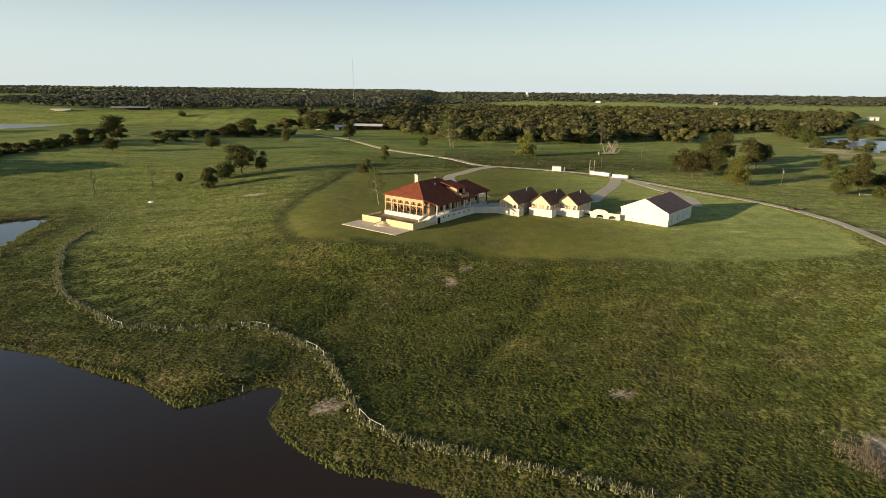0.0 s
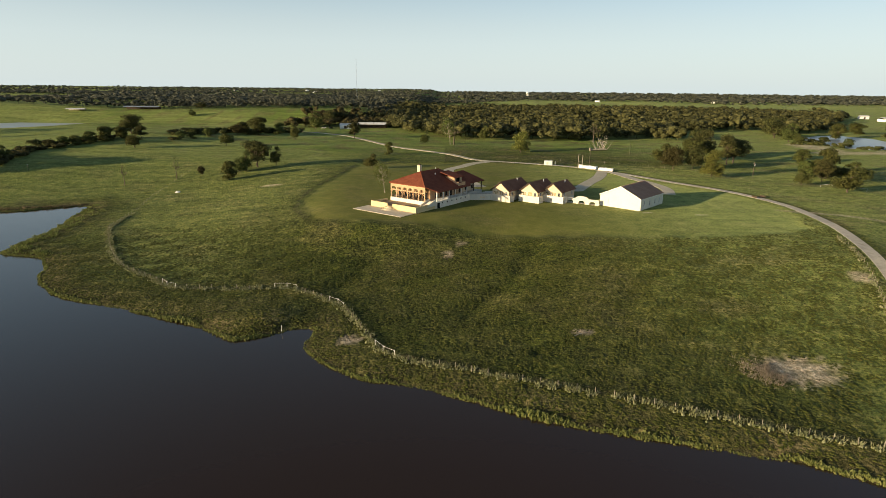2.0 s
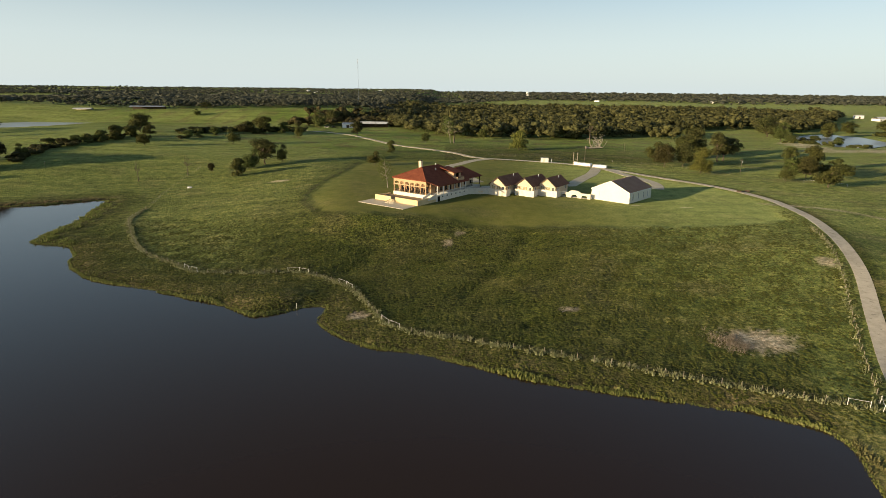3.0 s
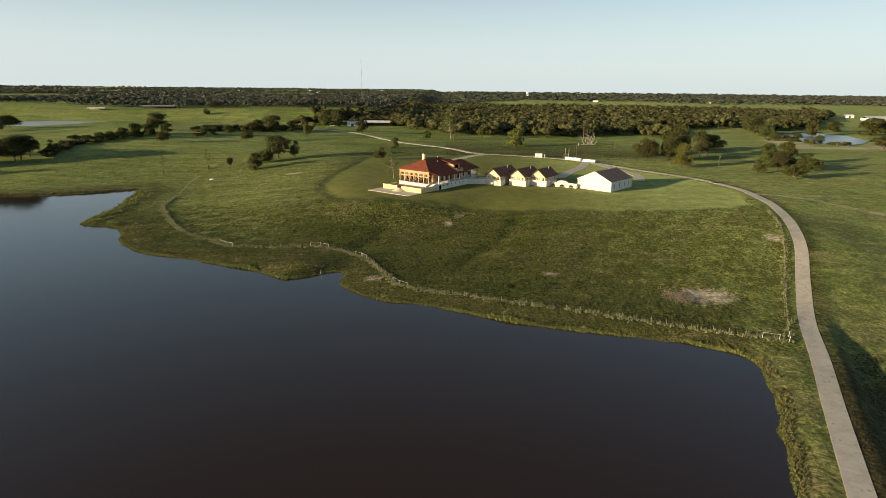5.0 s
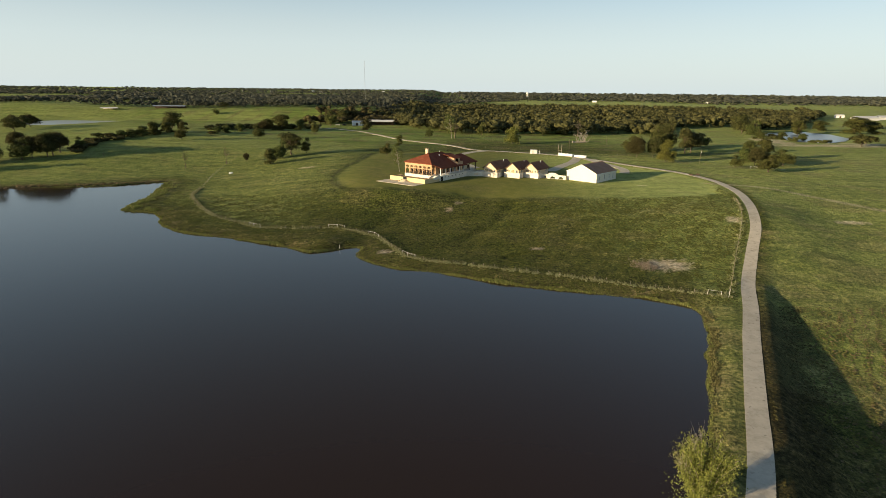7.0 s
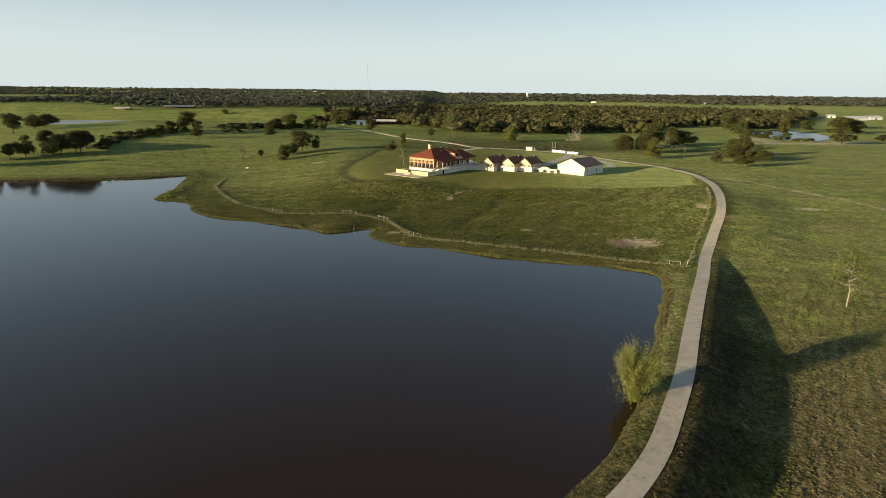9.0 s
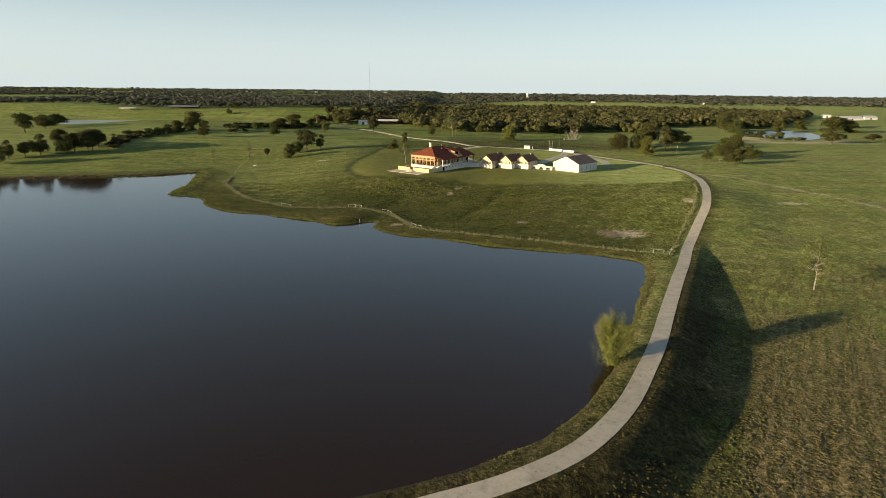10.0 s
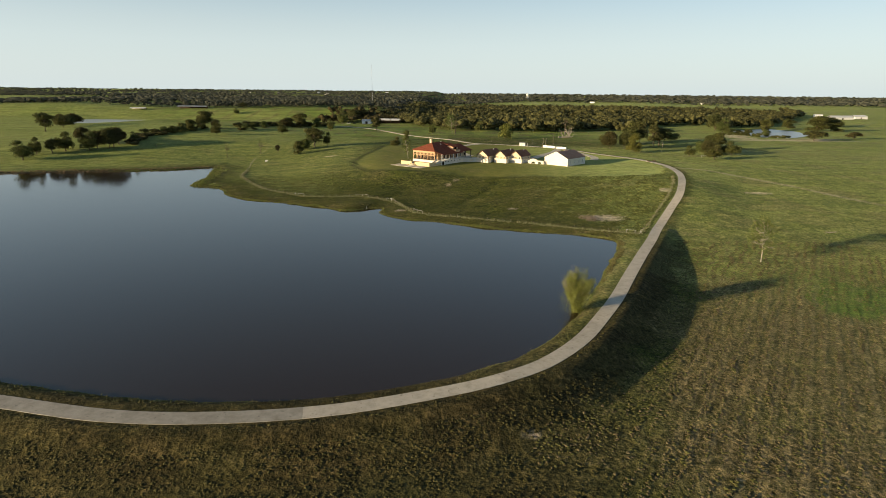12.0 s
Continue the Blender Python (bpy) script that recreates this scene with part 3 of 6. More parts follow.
LAWN = np.array([(-47, 168), (-37.6, 162), (-22, 158.5), (-10, 156), (0, 153.7), (18, 149), (30, 146.5), (42, 144.5), (62, 143), (84, 143.3), (104, 146.4), (120, 154), (130, 175), (132, 195), (126, 222),
                 (96, 268), (60, 310), (22, 322), (-10, 316), (-51, 304), (-54, 262), (-58, 235), (-59.6, 209.5), (-57, 189.5)], float)
BASE = 8.4
BUILT = [(-14, 192, 32), (-16, 176, 34), (10, 208, 30), (35, 202, 28), (75, 202, 36)]
BARE_PATCHES = [(67.6, 70.6, 7.4, 6.0), (31.5, 86.5, 2.4, 1.2), (107, 111, 3.0, 4.0), (155, 118, 7, 2.2), (2.4, 138, 1.5, 3.2), (6.2, 145.5, 1.2, 1.6), (-18.5, 82.5, 2.6, 2.4), (13.2, -81.8, 2.0, 0.5), (17.2, -79.6, 1.8, 0.4), (75, 178, 3.5, 0.8), (94, 176, 3.5, 0.7), (300, 440, 12, 40), (330, 400, 62, 12), (372, 418, 25, 8), (-83, 245, 5.5, 2.2)]
DRY_PATCHES = [(88, 125, 13, 5, 0.6), (67, 98, 9, 5, 0.55), (24, 101, 4, 9, 0.35), (-12, 128, 5, 9, 0.4), (46, 112, 6, 10, 0.35), (100, 132, 12, 4, 0.4), (-60, 100, 14, 5, 0.35), (120, 60, 16, 5, 0.5), (255, 285, 55, 22, 0.45), (300, 250, 60, 18, 0.4), (150, 90, 22, 7, 0.55)]
FENCE_PLAN = [(-142, 291), (-140, 256), (-136, 234), (-129, 209), (-125, 190), (-122, 176), (-114, 161), (-101, 141), (-92, 130), (-83, 123), (-75, 117), (-69, 112.5),
              (-58, 112), (-47, 112.5), (-40, 113.5), (-34, 110), (-28, 105), (-24, 101.5), (-21, 96), (-18, 90), (-15, 84), (-12, 78), (-8.5, 74.8), (-4, 72.4), (2, 70.8),
              (12, 67), (28, 61.5), (42, 56), (56, 50.5), (70.3, 45.3), (73.6, 43.6)]
FENCE = spline(FENCE_PLAN, 3.2)
ROAD_FENCE = spline([(73.6, 43.6), (82.5, 60), (92, 78), (101.5, 95.5), (110.5, 113), (118, 131), (123, 146)], 3.2)
TRACK = spline([(128, 186), (148, 176), (165, 155), (180, 133.5), (192, 113), (202.5, 96), (214, 76)], 4.0)
LUSH = (124.0, -15.0, 23.0, 17.0)


def zone_mown(x, y):
    d, _ = to_line(x, y, LAWN, True)
    return ease((np.where(inside(x, y, LAWN), d, -d) + 2.6 + 1.2 * waves(x, y, 9, 91)) / 6.5)


build_ground()


def water_sheet(name, poly, z, label):
    bm = bmesh.new()
    bm.faces.new([bm.verts.new((x, y, z)) for x, y in poly])
    me = mesh_of(name, bm, RIPPLED if "distant" in label else WATER)
    tagged(new(name, me), label, "pond", kind="structure")


def grown(poly, by):
    """An outline set outwards under the banks."""
    c = np.roll(poly, -1, 0) - np.roll(poly, 1, 0)
    n = np.stack([c[:, 1], -c[:, 0]], 1) / np.hypot(*c.T)[:, None]
    area = np.sum(poly[:, 0] * np.roll(poly[:, 1], -1) - poly[:, 1] * np.roll(poly[:, 0], -1))
    return poly + n * by * np.sign(area)


water_sheet("pond_water", grown(SHORE_LINE[::3], 2.0), 0.0, "still brown farm pond mirroring the pale sky")
for poly, what in ((POND_WEST, "small distant pond shining in a green field"), (POND_EAST, "distant pond beside a bare red bank")):
    d = far_pond(poly[:, 0], poly[:, 1], poly)
    c = poly.mean(0)
    water_sheet("far_pond_water", grown(poly, 3.0), float(heights(poly[:, 0], poly[:, 1]).mean()) - 0.35, what)


# ---- roads ----
def ribbon(line, half, lift, thick, lo=0, hi=None):
    """A slab along a line of plan points."""
    q = line[lo:hi]
    way = np.gradient(line, axis=0)[lo:hi]
    n = np.stack([-way[:, 1], way[:, 0]], 1) / np.hypot(*way.T)[:, None]
    z = heights(q[:, 0], q[:, 1]) + lift
    rows = [np.c_[q + n * half * s, z + dz] for s, dz in ((1, 0), (-1, 0), (-1, -thick), (1, -thick))]
    v = np.stack(rows, 1).reshape(-1, 3)
    f = []
    for i in range(len(q) - 1):
        a, b = 4 * i, 4 * i + 4
        f += [(a + k, a + (k + 1) % 4, b + (k + 1) % 4, b + k) for k in range(4)]
    f += [(0, 3, 2, 1), (len(v) - 4, len(v) - 3, len(v) - 2, len(v) - 1)]
    return v, f


def build_roads():
    road = tagged(new("road"), "pale narrow concrete road along the dam and up the hill", "road", kind="structure")
    line = spline(ROAD_PLAN, 0.75)
    span = 16
    for k in range(0, len(line) - 1, span):
        v, f = ribbon(line, 1.76, 0.04 + 0.004 * (k // span % 3), 0.10, k, min(len(line), k + span + 1))
        v = np.array(v)
        mid = v.mean(0)
        v[:, :2] = mid[:2] + (v[:, :2] - mid[:2]) * 0.9994
        slab = new("slab", raw_mesh("slab", v, f, OLD_CONCRETE if mid[0] < -24 and mid[1] < 0 else CONCRETE))
        slab.parent = road
    for name, label in (("lane", "pale gravel lane to the far farm"), ("house_drive", "pale gravel drive to the house"), ("barn_drive", "pale gravel drive to the courtyard"), ("apron", "pale gravel apron beside the barn")):
        v, f = ribbon(ROADS[name][0], ROADS[name][1], 0.06, 0.3)
        tagged(new(name, raw_mesh(name, v, f, GRAVEL)), label, "road", kind="structure")


build_roads()


# ---- buildings ----
def sheet_part(name, polys, thick, material, parent, label=""):
    """Roof planes given by their corners, made thick downwards."""
    bm = bmesh.new()
    seen = {}
    for poly in polys:
        vs = []
        for p in poly:
            key = tuple(round(c, 3) for c in p)
            if key not in seen:
                seen[key] = bm.verts.new(p)
            vs.append(seen[key])
        bm.faces.new(vs)
    bmesh.ops.recalc_face_normals(bm, faces=bm.faces)
    if sum(f.normal.z for f in bm.faces) < 0:
        bmesh.ops.reverse_faces(bm, faces=bm.faces)
    bmesh.ops.solidify(bm, geom=bm.faces[:], thickness=thick)
    return part(name, bm, material, parent, label)


def rod(bm, a, b, r, sides=8, r2=None):
    a, b = Vector(a), Vector(b)
    way = b - a
    made = bmesh.ops.create_cone(bm, cap_ends=True, segments=sides, radius1=r, radius2=r if r2 is None else r2, depth=way.length)["verts"]
    bmesh.ops.transform(bm, matrix=Matrix.Translation((a + b) / 2) @ way.to_track_quat("Z", "Y").to_matrix().to_4x4(), verts=made)


def rod_part(name, a, b, r, material, parent, label="", sides=8):
    bm = bmesh.new()
    rod(bm, a, b, r, sides)
    return part(name, bm, material, parent, label, False)


def pierced_wall(bm, x0, x1, z0, z1, thick, holes, turn=None):
    """A wall along x, front face at y 0, with rectangular openings (x, width, sill, head) that go through it."""
    edges = sorted({x0, x1, *[h[0] - h[1] / 2 for h in holes], *[h[0] + h[1] / 2 for h in holes]})
    for a, b in zip(edges, edges[1:]):
        m = (a + b) / 2
        cuts = sorted((h[2], h[3]) for h in holes if abs(h[0] - m) < h[1] / 2)
        lo = z0
        for s, e in cuts + [(z1, z1)]:
            if s - lo > 0.01:
                solid(bm, (m, thick / 2, lo), (b - a, thick, s - lo), turn)
            lo = e
    bmesh.ops.remove_doubles(bm, verts=bm.verts, dist=0.001)


def window(parent, x, y, sill, w, h, turn, frame_mat, glass=None):
    """A window in a wall that runs along x; turn lays it into its house."""
    bm = bmesh.new()
    t = 0.09
    for dx, dz, sx, sz in ((-w / 2 + t / 2, 0, t, h), (w / 2 - t / 2, 0, t, h), (0, 0, w - 2 * t, t), (0, h - t, w - 2 * t, t), (0, t, 0.05, h - 2 * t)):
        solid(bm, (x + dx, y + 0.03, sill + dz), (sx, 0.1, sz), turn)
    win = part("window", bm, frame_mat, parent)
    for k in (-1, 1):
        bm = bmesh.new()
        solid(bm, (x + k * (w / 4 - 0.02), y + 0.06, sill + t), (w / 2 - t - 0.02, 0.03, h - 2 * t), turn)
        part("pane", bm, glass or GLASS_DARK, win)
    return win


def profile_wall(bm, xs, low, high, thick):
    """A wall along x whose lower and upper outlines are given; used for arches and humps."""
    rows = [[bm.verts.new((x, y, z)) for y, z in ((0, a), (0, b), (thick, b), (thick, a))] for x, a, b in zip(xs, low, high)]
    for p, q in zip(rows, rows[1:]):
        for k in range(4):
            bm.faces.new((p[k], p[(k + 1) % 4], q[(k + 1) % 4], q[k]))
    bm.faces.new(rows[0])
    bm.faces.new(rows[-1][::-1])


SIDE = pose(0, 0, 0, 0, 0, 90)
ANGLE = -36.5


def chair(at, turn, parent_group):
    c = thing("porch_chair", at, "dark timber porch chair standing on the veranda", "chair", parent_group, turn)
    box_part("seat", (0, 0, 0.42), (0.55, 0.55, 0.07), DARKWOOD, c)
    box_part("backrest", (0, 0.25, 0.49), (0.55, 0.07, 0.6), DARKWOOD, c)
    for x in (-0.22, 0.22):
        for y in (-0.22, 0.22):
            box_part("leg", (x, y, 0), (0.07, 0.07, 0.42), DARKWOOD, c)
    return c


def build_house():
    h = thing("house", (-6.6, 181.3, BASE), "two-storey cream house with red-brown hipped roof and deep veranda", "house", "", ANGLE)
    hm = h.matrix_world.copy()
    top = 2.6
    # raised podium of the veranda
    bm = bmesh.new()
    solid(bm, (-8.5, 12.5, -0.6), (17.0, 25.0, top + 0.6))
    solid(bm, (1.7, 13.75, -0.6), (3.4, 22.5, top + 0.598))
    body = part("podium", bm, WHITEWALL, h, "white rendered base wall")
    for v in (6.5, 9.5, 12.5, 15.5, 18.5, 21.5):
        box_part("vent", (3.43, v, 1.5), (0.08, 0.55, 0.5), GLASS_DARK, h, "small dark vent in the base wall")
    box_part("base_door", (3.43, 4.0, 0.05), (0.1, 1.5, 2.0), GLASS_DARK, h, "dark door in the base wall")
    # upper walls behind the veranda
    bm = bmesh.new()
    fronts = [(x, 2.3, top + 0.1, top + 2.7) for x in (-14.5, -11.5, -8.5, -5.5, -2.6)]
    pierced_wall(bm, -16.6, -0.4, top, 8.2, 0.3, fronts, pose(0, 3.4, 0))
    walls = part("front_wall", bm, PORCH, h, "tan rendered wall behind the veranda, darkened for its shade")
    for x, w, s, e in fronts:
        window(h, x, 3.5, s, w, e - s, None, DARKWOOD)
    sides = [(v, 1.3, top + 0.5, top + 2.4) for v in (7, 10, 13.5, 19.5, 22.5)] + [(16.5, 1.3, top, top + 2.4)]
    bm = bmesh.new()
    turn = pose(-0.1, 0, 0) @ SIDE
    pierced_wall(bm, 3.4, 24.6, top, 7.6, 0.3, sides, turn)
    part("side_wall", bm, TAN, h, "cream rendered wall")
    for v, w, s, e in sides:
        window(h, v, 0.05, s, w, e - s, turn @ pose(0, -0.1, 0), DARKWOOD)
    bm = bmesh.new()
    solid(bm, (-16.75, 14.0, top), (0.3, 21.2, 5.6))
    part("rear_side_wall", bm, STUCCO, h)
    bm = bmesh.new()
    solid(bm, (-8.6, 24.6, top), (16.0, 0.3, 5.6))
    part("back_wall", bm, STUCCO, h)
    # veranda front: columns, frieze with openings, railing
    bays = (-16.75, -14.0, -11.25, -8.5, -5.75, -3.0, -0.25)
    for x in bays:
        bm = bmesh.new()
        solid(bm, (x, 0.3, top), (0.46, 0.46, 0.25))
        solid(bm, (x, 0.3, top + 0.25), (0.27, 0.27, 2.3))
        solid(bm, (x, 0.3, top + 2.55), (0.44, 0.44, 0.2))
        part("column", bm, TAN, h, "tan veranda column")
        for k in (-1, 1):
            if bays[0] < x + k * 0.5 < bays[-1]:
                rod_part("brace", (x + k * 0.12, 0.3, top + 1.75), (x + k * 0.95, 0.3, top + 2.7), 0.07, TAN, h, "slanting tan brace", 5)
    # a deep frieze, each bay with an arched opening
    for k, (a, b) in enumerate(zip(bays, bays[1:])):
        bm = bmesh.new()
        xs = np.linspace(a if k else a - 0.2, b if k < 5 else b + 0.2, 25)
        c, w = (a + b) / 2, 1.08 - 0.12 * (k % 2)
        arch = np.where(np.abs(xs - c) < w, top + 3.75 + 0.5 * np.sqrt(np.maximum(0, 1 - ((xs - c) / w) ** 2)), top + 2.75)
        profile_wall(bm, xs, arch, np.full(25, 8.22), 0.28)
        bmesh.ops.translate(bm, vec=(0, 0.16, 0), verts=bm.verts)
        frieze = part("frieze", bm, TAN, h, "warm tan frieze with an arched opening")
        bm = bmesh.new()
        solid(bm, (c, 0.31, top + 2.76), (2 * w + 0.1, 0.16, 0.42))
        for dx in (-w * 0.33, w * 0.33):
            solid(bm, (c + dx, 0.31, top + 3.1), (0.06, 0.06, 1.1))
        part("frieze_rail", bm, TAN, frieze)
    bm = bmesh.new()
    solid(bm, (-8.5, 0.3, top + 0.95), (16.4, 0.09, 0.08))
    solid(bm, (-8.5, 0.3, top + 0.12), (16.4, 0.07, 0.06))
    for x in np.arange(-16.4, -0.5, 0.28):
        solid(bm, (x, 0.3, top + 0.18), (0.05, 0.05, 0.77))
    part("railing", bm, DARKWOOD, h, "dark veranda railing")
    for v in (3.3, 7.2, 11.1, 15.0, 18.9, 22.8):
        box_part("column", (3.2, v, top), (0.28, 0.28, 3.75), WHITEPAINT, h)
    bm = bmesh.new()
    solid(bm, (3.2, 13.1, top + 0.95), (0.09, 19.4, 0.08))
    for v in np.arange(3.6, 22.8, 0.3):
        solid(bm, (3.2, v, top + 0.02), (0.05, 0.05, 0.93))
    part("railing", bm, WHITEPAINT, h)
    # corner stair from the terrace up to the veranda
    bm = bmesh.new()
    for k in range(8):
        solid(bm, (1.7, -2.1 + k * 0.55, 1.2), (2.8, 0.57, 0.175 * (k + 1)))
    part("stair", bm, WHITEWALL, h, "white stair up to the veranda")
    bm = bmesh.new()
    for x in (0.16, 3.3):
        vs = [(x - 0.12, -2.5, 1.2), (x - 0.12, 2.4, 1.2), (x - 0.12, 2.4, 3.5), (x - 0.12, -2.5, 1.9)]
        a = [bm.verts.new(p) for p in vs]
        b = [bm.verts.new((p[0] + 0.24, p[1], p[2])) for p in vs]
        bm.faces.new(a), bm.faces.new(b[::-1])
        for k in range(4):
            bm.faces.new((a[k], b[k], b[(k + 1) % 4], a[(k + 1) % 4]))
    part("stair_wall", bm, WHITEWALL, h)
    # hipped roof, its long slope carried down over the side veranda
    FL, FR, F, B = (-17.1, -0.6, 8.25), (0.5, -0.6, 8.25), (-8.2, 7.7, 12.2), (-8.2, 19.3, 12.2)
    BL, BR, SF, SB = (-17.1, 26.0, 8.25), (0.5, 26.0, 8.25), (4.6, 2.7, 6.3), (4.6, 24.0, 6.3)
    sheet_part("roof", [(FL, FR, F), (FR, SF, SB, BR, B, F), (FL, F, B, BL), (BL, B, BR)], 0.28, ROOF_RED, h, "red-brown tiled hipped roof")
    bm = bmesh.new()
    for a, b in ((F, B), (F, FL), (F, FR)):
        rod(bm, (a[0], a[1], a[2] + 0.03), (b[0], b[1], b[2] + 0.03), 0.16, 6)
    part("ridge_tile", bm, ROOF_RED, h)
    bm = bmesh.new()
    solid(bm, (-10.0, 9.2, 10.6), (1.3, 1.1, 3.6))
    solid(bm, (-10.0, 9.2, 14.2), (1.55, 1.35, 0.22))
    ch = part("chimney", bm, STUCCO, h, "cream rendered chimney")
    box_part("chimney_cap", (-10.0, 9.2, 14.42), (0.8, 0.7, 0.4), DARKWOOD, ch)
    for u, v, z in ((-5.2, 13.0, 10.9), (-12.0, 12.5, 10.6), (-8.2, 17.0, 12.2)):
        rod_part("vent_pipe", (u, v, z - 0.4), (u, v, z + 0.7), 0.14, WHITEPAINT, h)
    # dormer with a balcony
    bm = bmesh.new()
    pierced_wall(bm, 16.6, 21.4, 7.0, 10.0, 0.25, [(19.0, 2.6, 7.6, 9.5)], pose(1.6, 0, 0) @ SIDE)
    for v in (16.7, 21.3):
        solid(bm, (-0.9, v, 7.0), (4.4, 0.25, 3.0))
    dorm = part("dormer", bm, TAN, h, "cream dormer with a balcony opening")
    box_part("dormer_glass", (0.8, 19.0, 7.2), (0.06, 4.2, 2.6), GLASS_DARK, dorm)
    bm = bmesh.new()
    for v in (16.75, 21.25):
        solid(bm, (2.5, v, 7.2), (1.8, 0.14, 1.0))
    solid(bm, (3.45, 19.0, 6.4), (0.15, 4.65, 1.45))
    part("balcony", bm, TAN, dorm)
    sheet_part("dormer_roof", [((2.3, 16.0, 9.9), (2.3, 22.0, 9.9), (-5.2, 22.0, 11.6), (-5.2, 16.0, 11.6))], 0.22, ROOF_RED, dorm)
    # rear wing with its own low hip
    bm = bmesh.new()
    solid(bm, (-5.2, 31.0, -0.6), (13.6, 10.6, top + 0.595))
    part("rear_podium", bm, WHITEWALL, h)
    bm = bmesh.new()
    wins = [(28.5, 1.3, top + 0.6, top + 2.2), (33.0, 1.3, top + 0.6, top + 2.2)]
    pierced_wall(bm, 25.8, 33.4, top, 6.6, 0.3, wins, pose(-1.2, 0, 0) @ SIDE)
    solid(bm, (-6.4, 33.4, top), (10.4, 0.3, 4.0))
    part("rear_wall", bm, STUCCO, h)
    for v, w, s, e in wins:
        window(h, v, 0.05, s, w, e - s, pose(-1.2, 0, 0) @ SIDE @ pose(0, -0.1, 0), DARKWOOD)
    E1, E2, E3, E4 = (2.4, 24.6, 6.6), (2.4, 37.0, 6.6), (-12.4, 37.0, 6.6), (-12.4, 24.6, 6.6)
    R1, R2 = (-5.0, 27.6, 10.6), (-5.0, 32.0, 10.6)
    sheet_part("rear_roof", [(E1, E2, R2, R1), (E2, E3, R2), (E3, E4, R1, R2), (E4, E1, R1)], 0.24, ROOF_RED, h, "red-brown tiled rear roof")
    for v in (30.5, 36.3):
        box_part("column", (1.3, v, top - 0.01), (0.3, 0.3, 4.1), DARKWOOD, h)
    # terrace in front with its retaining wall and the lower slab
    t = thing("terrace", (-6.6, 181.3, BASE), "raised terrace with cream retaining wall before the house", "terrace", "", ANGLE)
    box_part("paving", (-7.95, -4.25, -0.6), (21.9, 8.4, 1.8), DECK, t, "brown terrace paving")
    bm = bmesh.new()
    for a, b in ((-18.95, -10.6), (-8.2, 3.05)):
        solid(bm, ((a + b) / 2, -8.65, -0.6), (b - a, 0.4, 2.75))
    solid(bm, (-9.4, -8.66, -0.6), (2.4, 0.38, 1.75))
    part("front_wall", bm, CREAM, t, "cream retaining wall")
    box_part("side_wall", (2.86, -2.85, -0.6), (0.4, 11.2, 2.75), CREAM, t)
    box_part("end_wall", (-18.76, -4.2, -0.6), (0.4, 8.5, 2.35), CREAM, t)
    bm = bmesh.new()
    for k in range(7):
        made = bmesh.ops.create_cone(bm, cap_ends=True, segments=24, radius1=3.3 - k * 0.42, radius2=3.3 - k * 0.42, depth=0.17)["verts"]
        bmesh.ops.translate(bm, vec=(-9.4, -8.9, 0.13 + 0.085 + 0.17 * k), verts=made)
    bmesh.ops.delete(bm, geom=[v for v in bm.verts if v.co.y > -8.4], context="VERTS")
    part("round_steps", bm, SLAB, t, "pale fan of round steps")
    box_part("lower_slab", (-8.8, -12.9, -0.45), (23.2, 8.1, 0.6), SLAB, t, "pale concrete slab", 0.03)
    spots = [(-15.2, 1.6, 20), (-13.9, 1.9, 160), (-11.6, 1.5, 0), (-9.2, 1.8, 200), (-7.9, 1.4, 30), (-5.4, 1.7, 170), (-4.2, 1.5, 10), (-2.0, 1.8, 190), (-16.0, 0.9, 40), (-14.6, 0.85, 100), (-12.4, 0.9, 250), (-10.5, 0.85, 15), (-8.6, 0.9, 130), (-6.2, 0.85, 300), (-4.9, 0.9, 75), (-3.0, 0.9, 220), (-1.1, 0.95, 20)]
    for u, v, a in spots:
        chair(tuple(hm @ Vector((u, v, top))), ANGLE + a, "chairs on the veranda")
    for u in (-12.8, -6.7):
        tb = thing("porch_table", tuple(hm @ Vector((u, 1.9, top))), "dark timber porch table on the veranda", "table", "tables on the veranda", ANGLE)
        box_part("tabletop", (0, 0, 0.7), (1.1, 0.8, 0.06), DARKWOOD, tb)
        for x in (-0.45, 0.45):
            box_part("leg", (x, 0, 0), (0.09, 0.5, 0.7), DARKWOOD, tb)


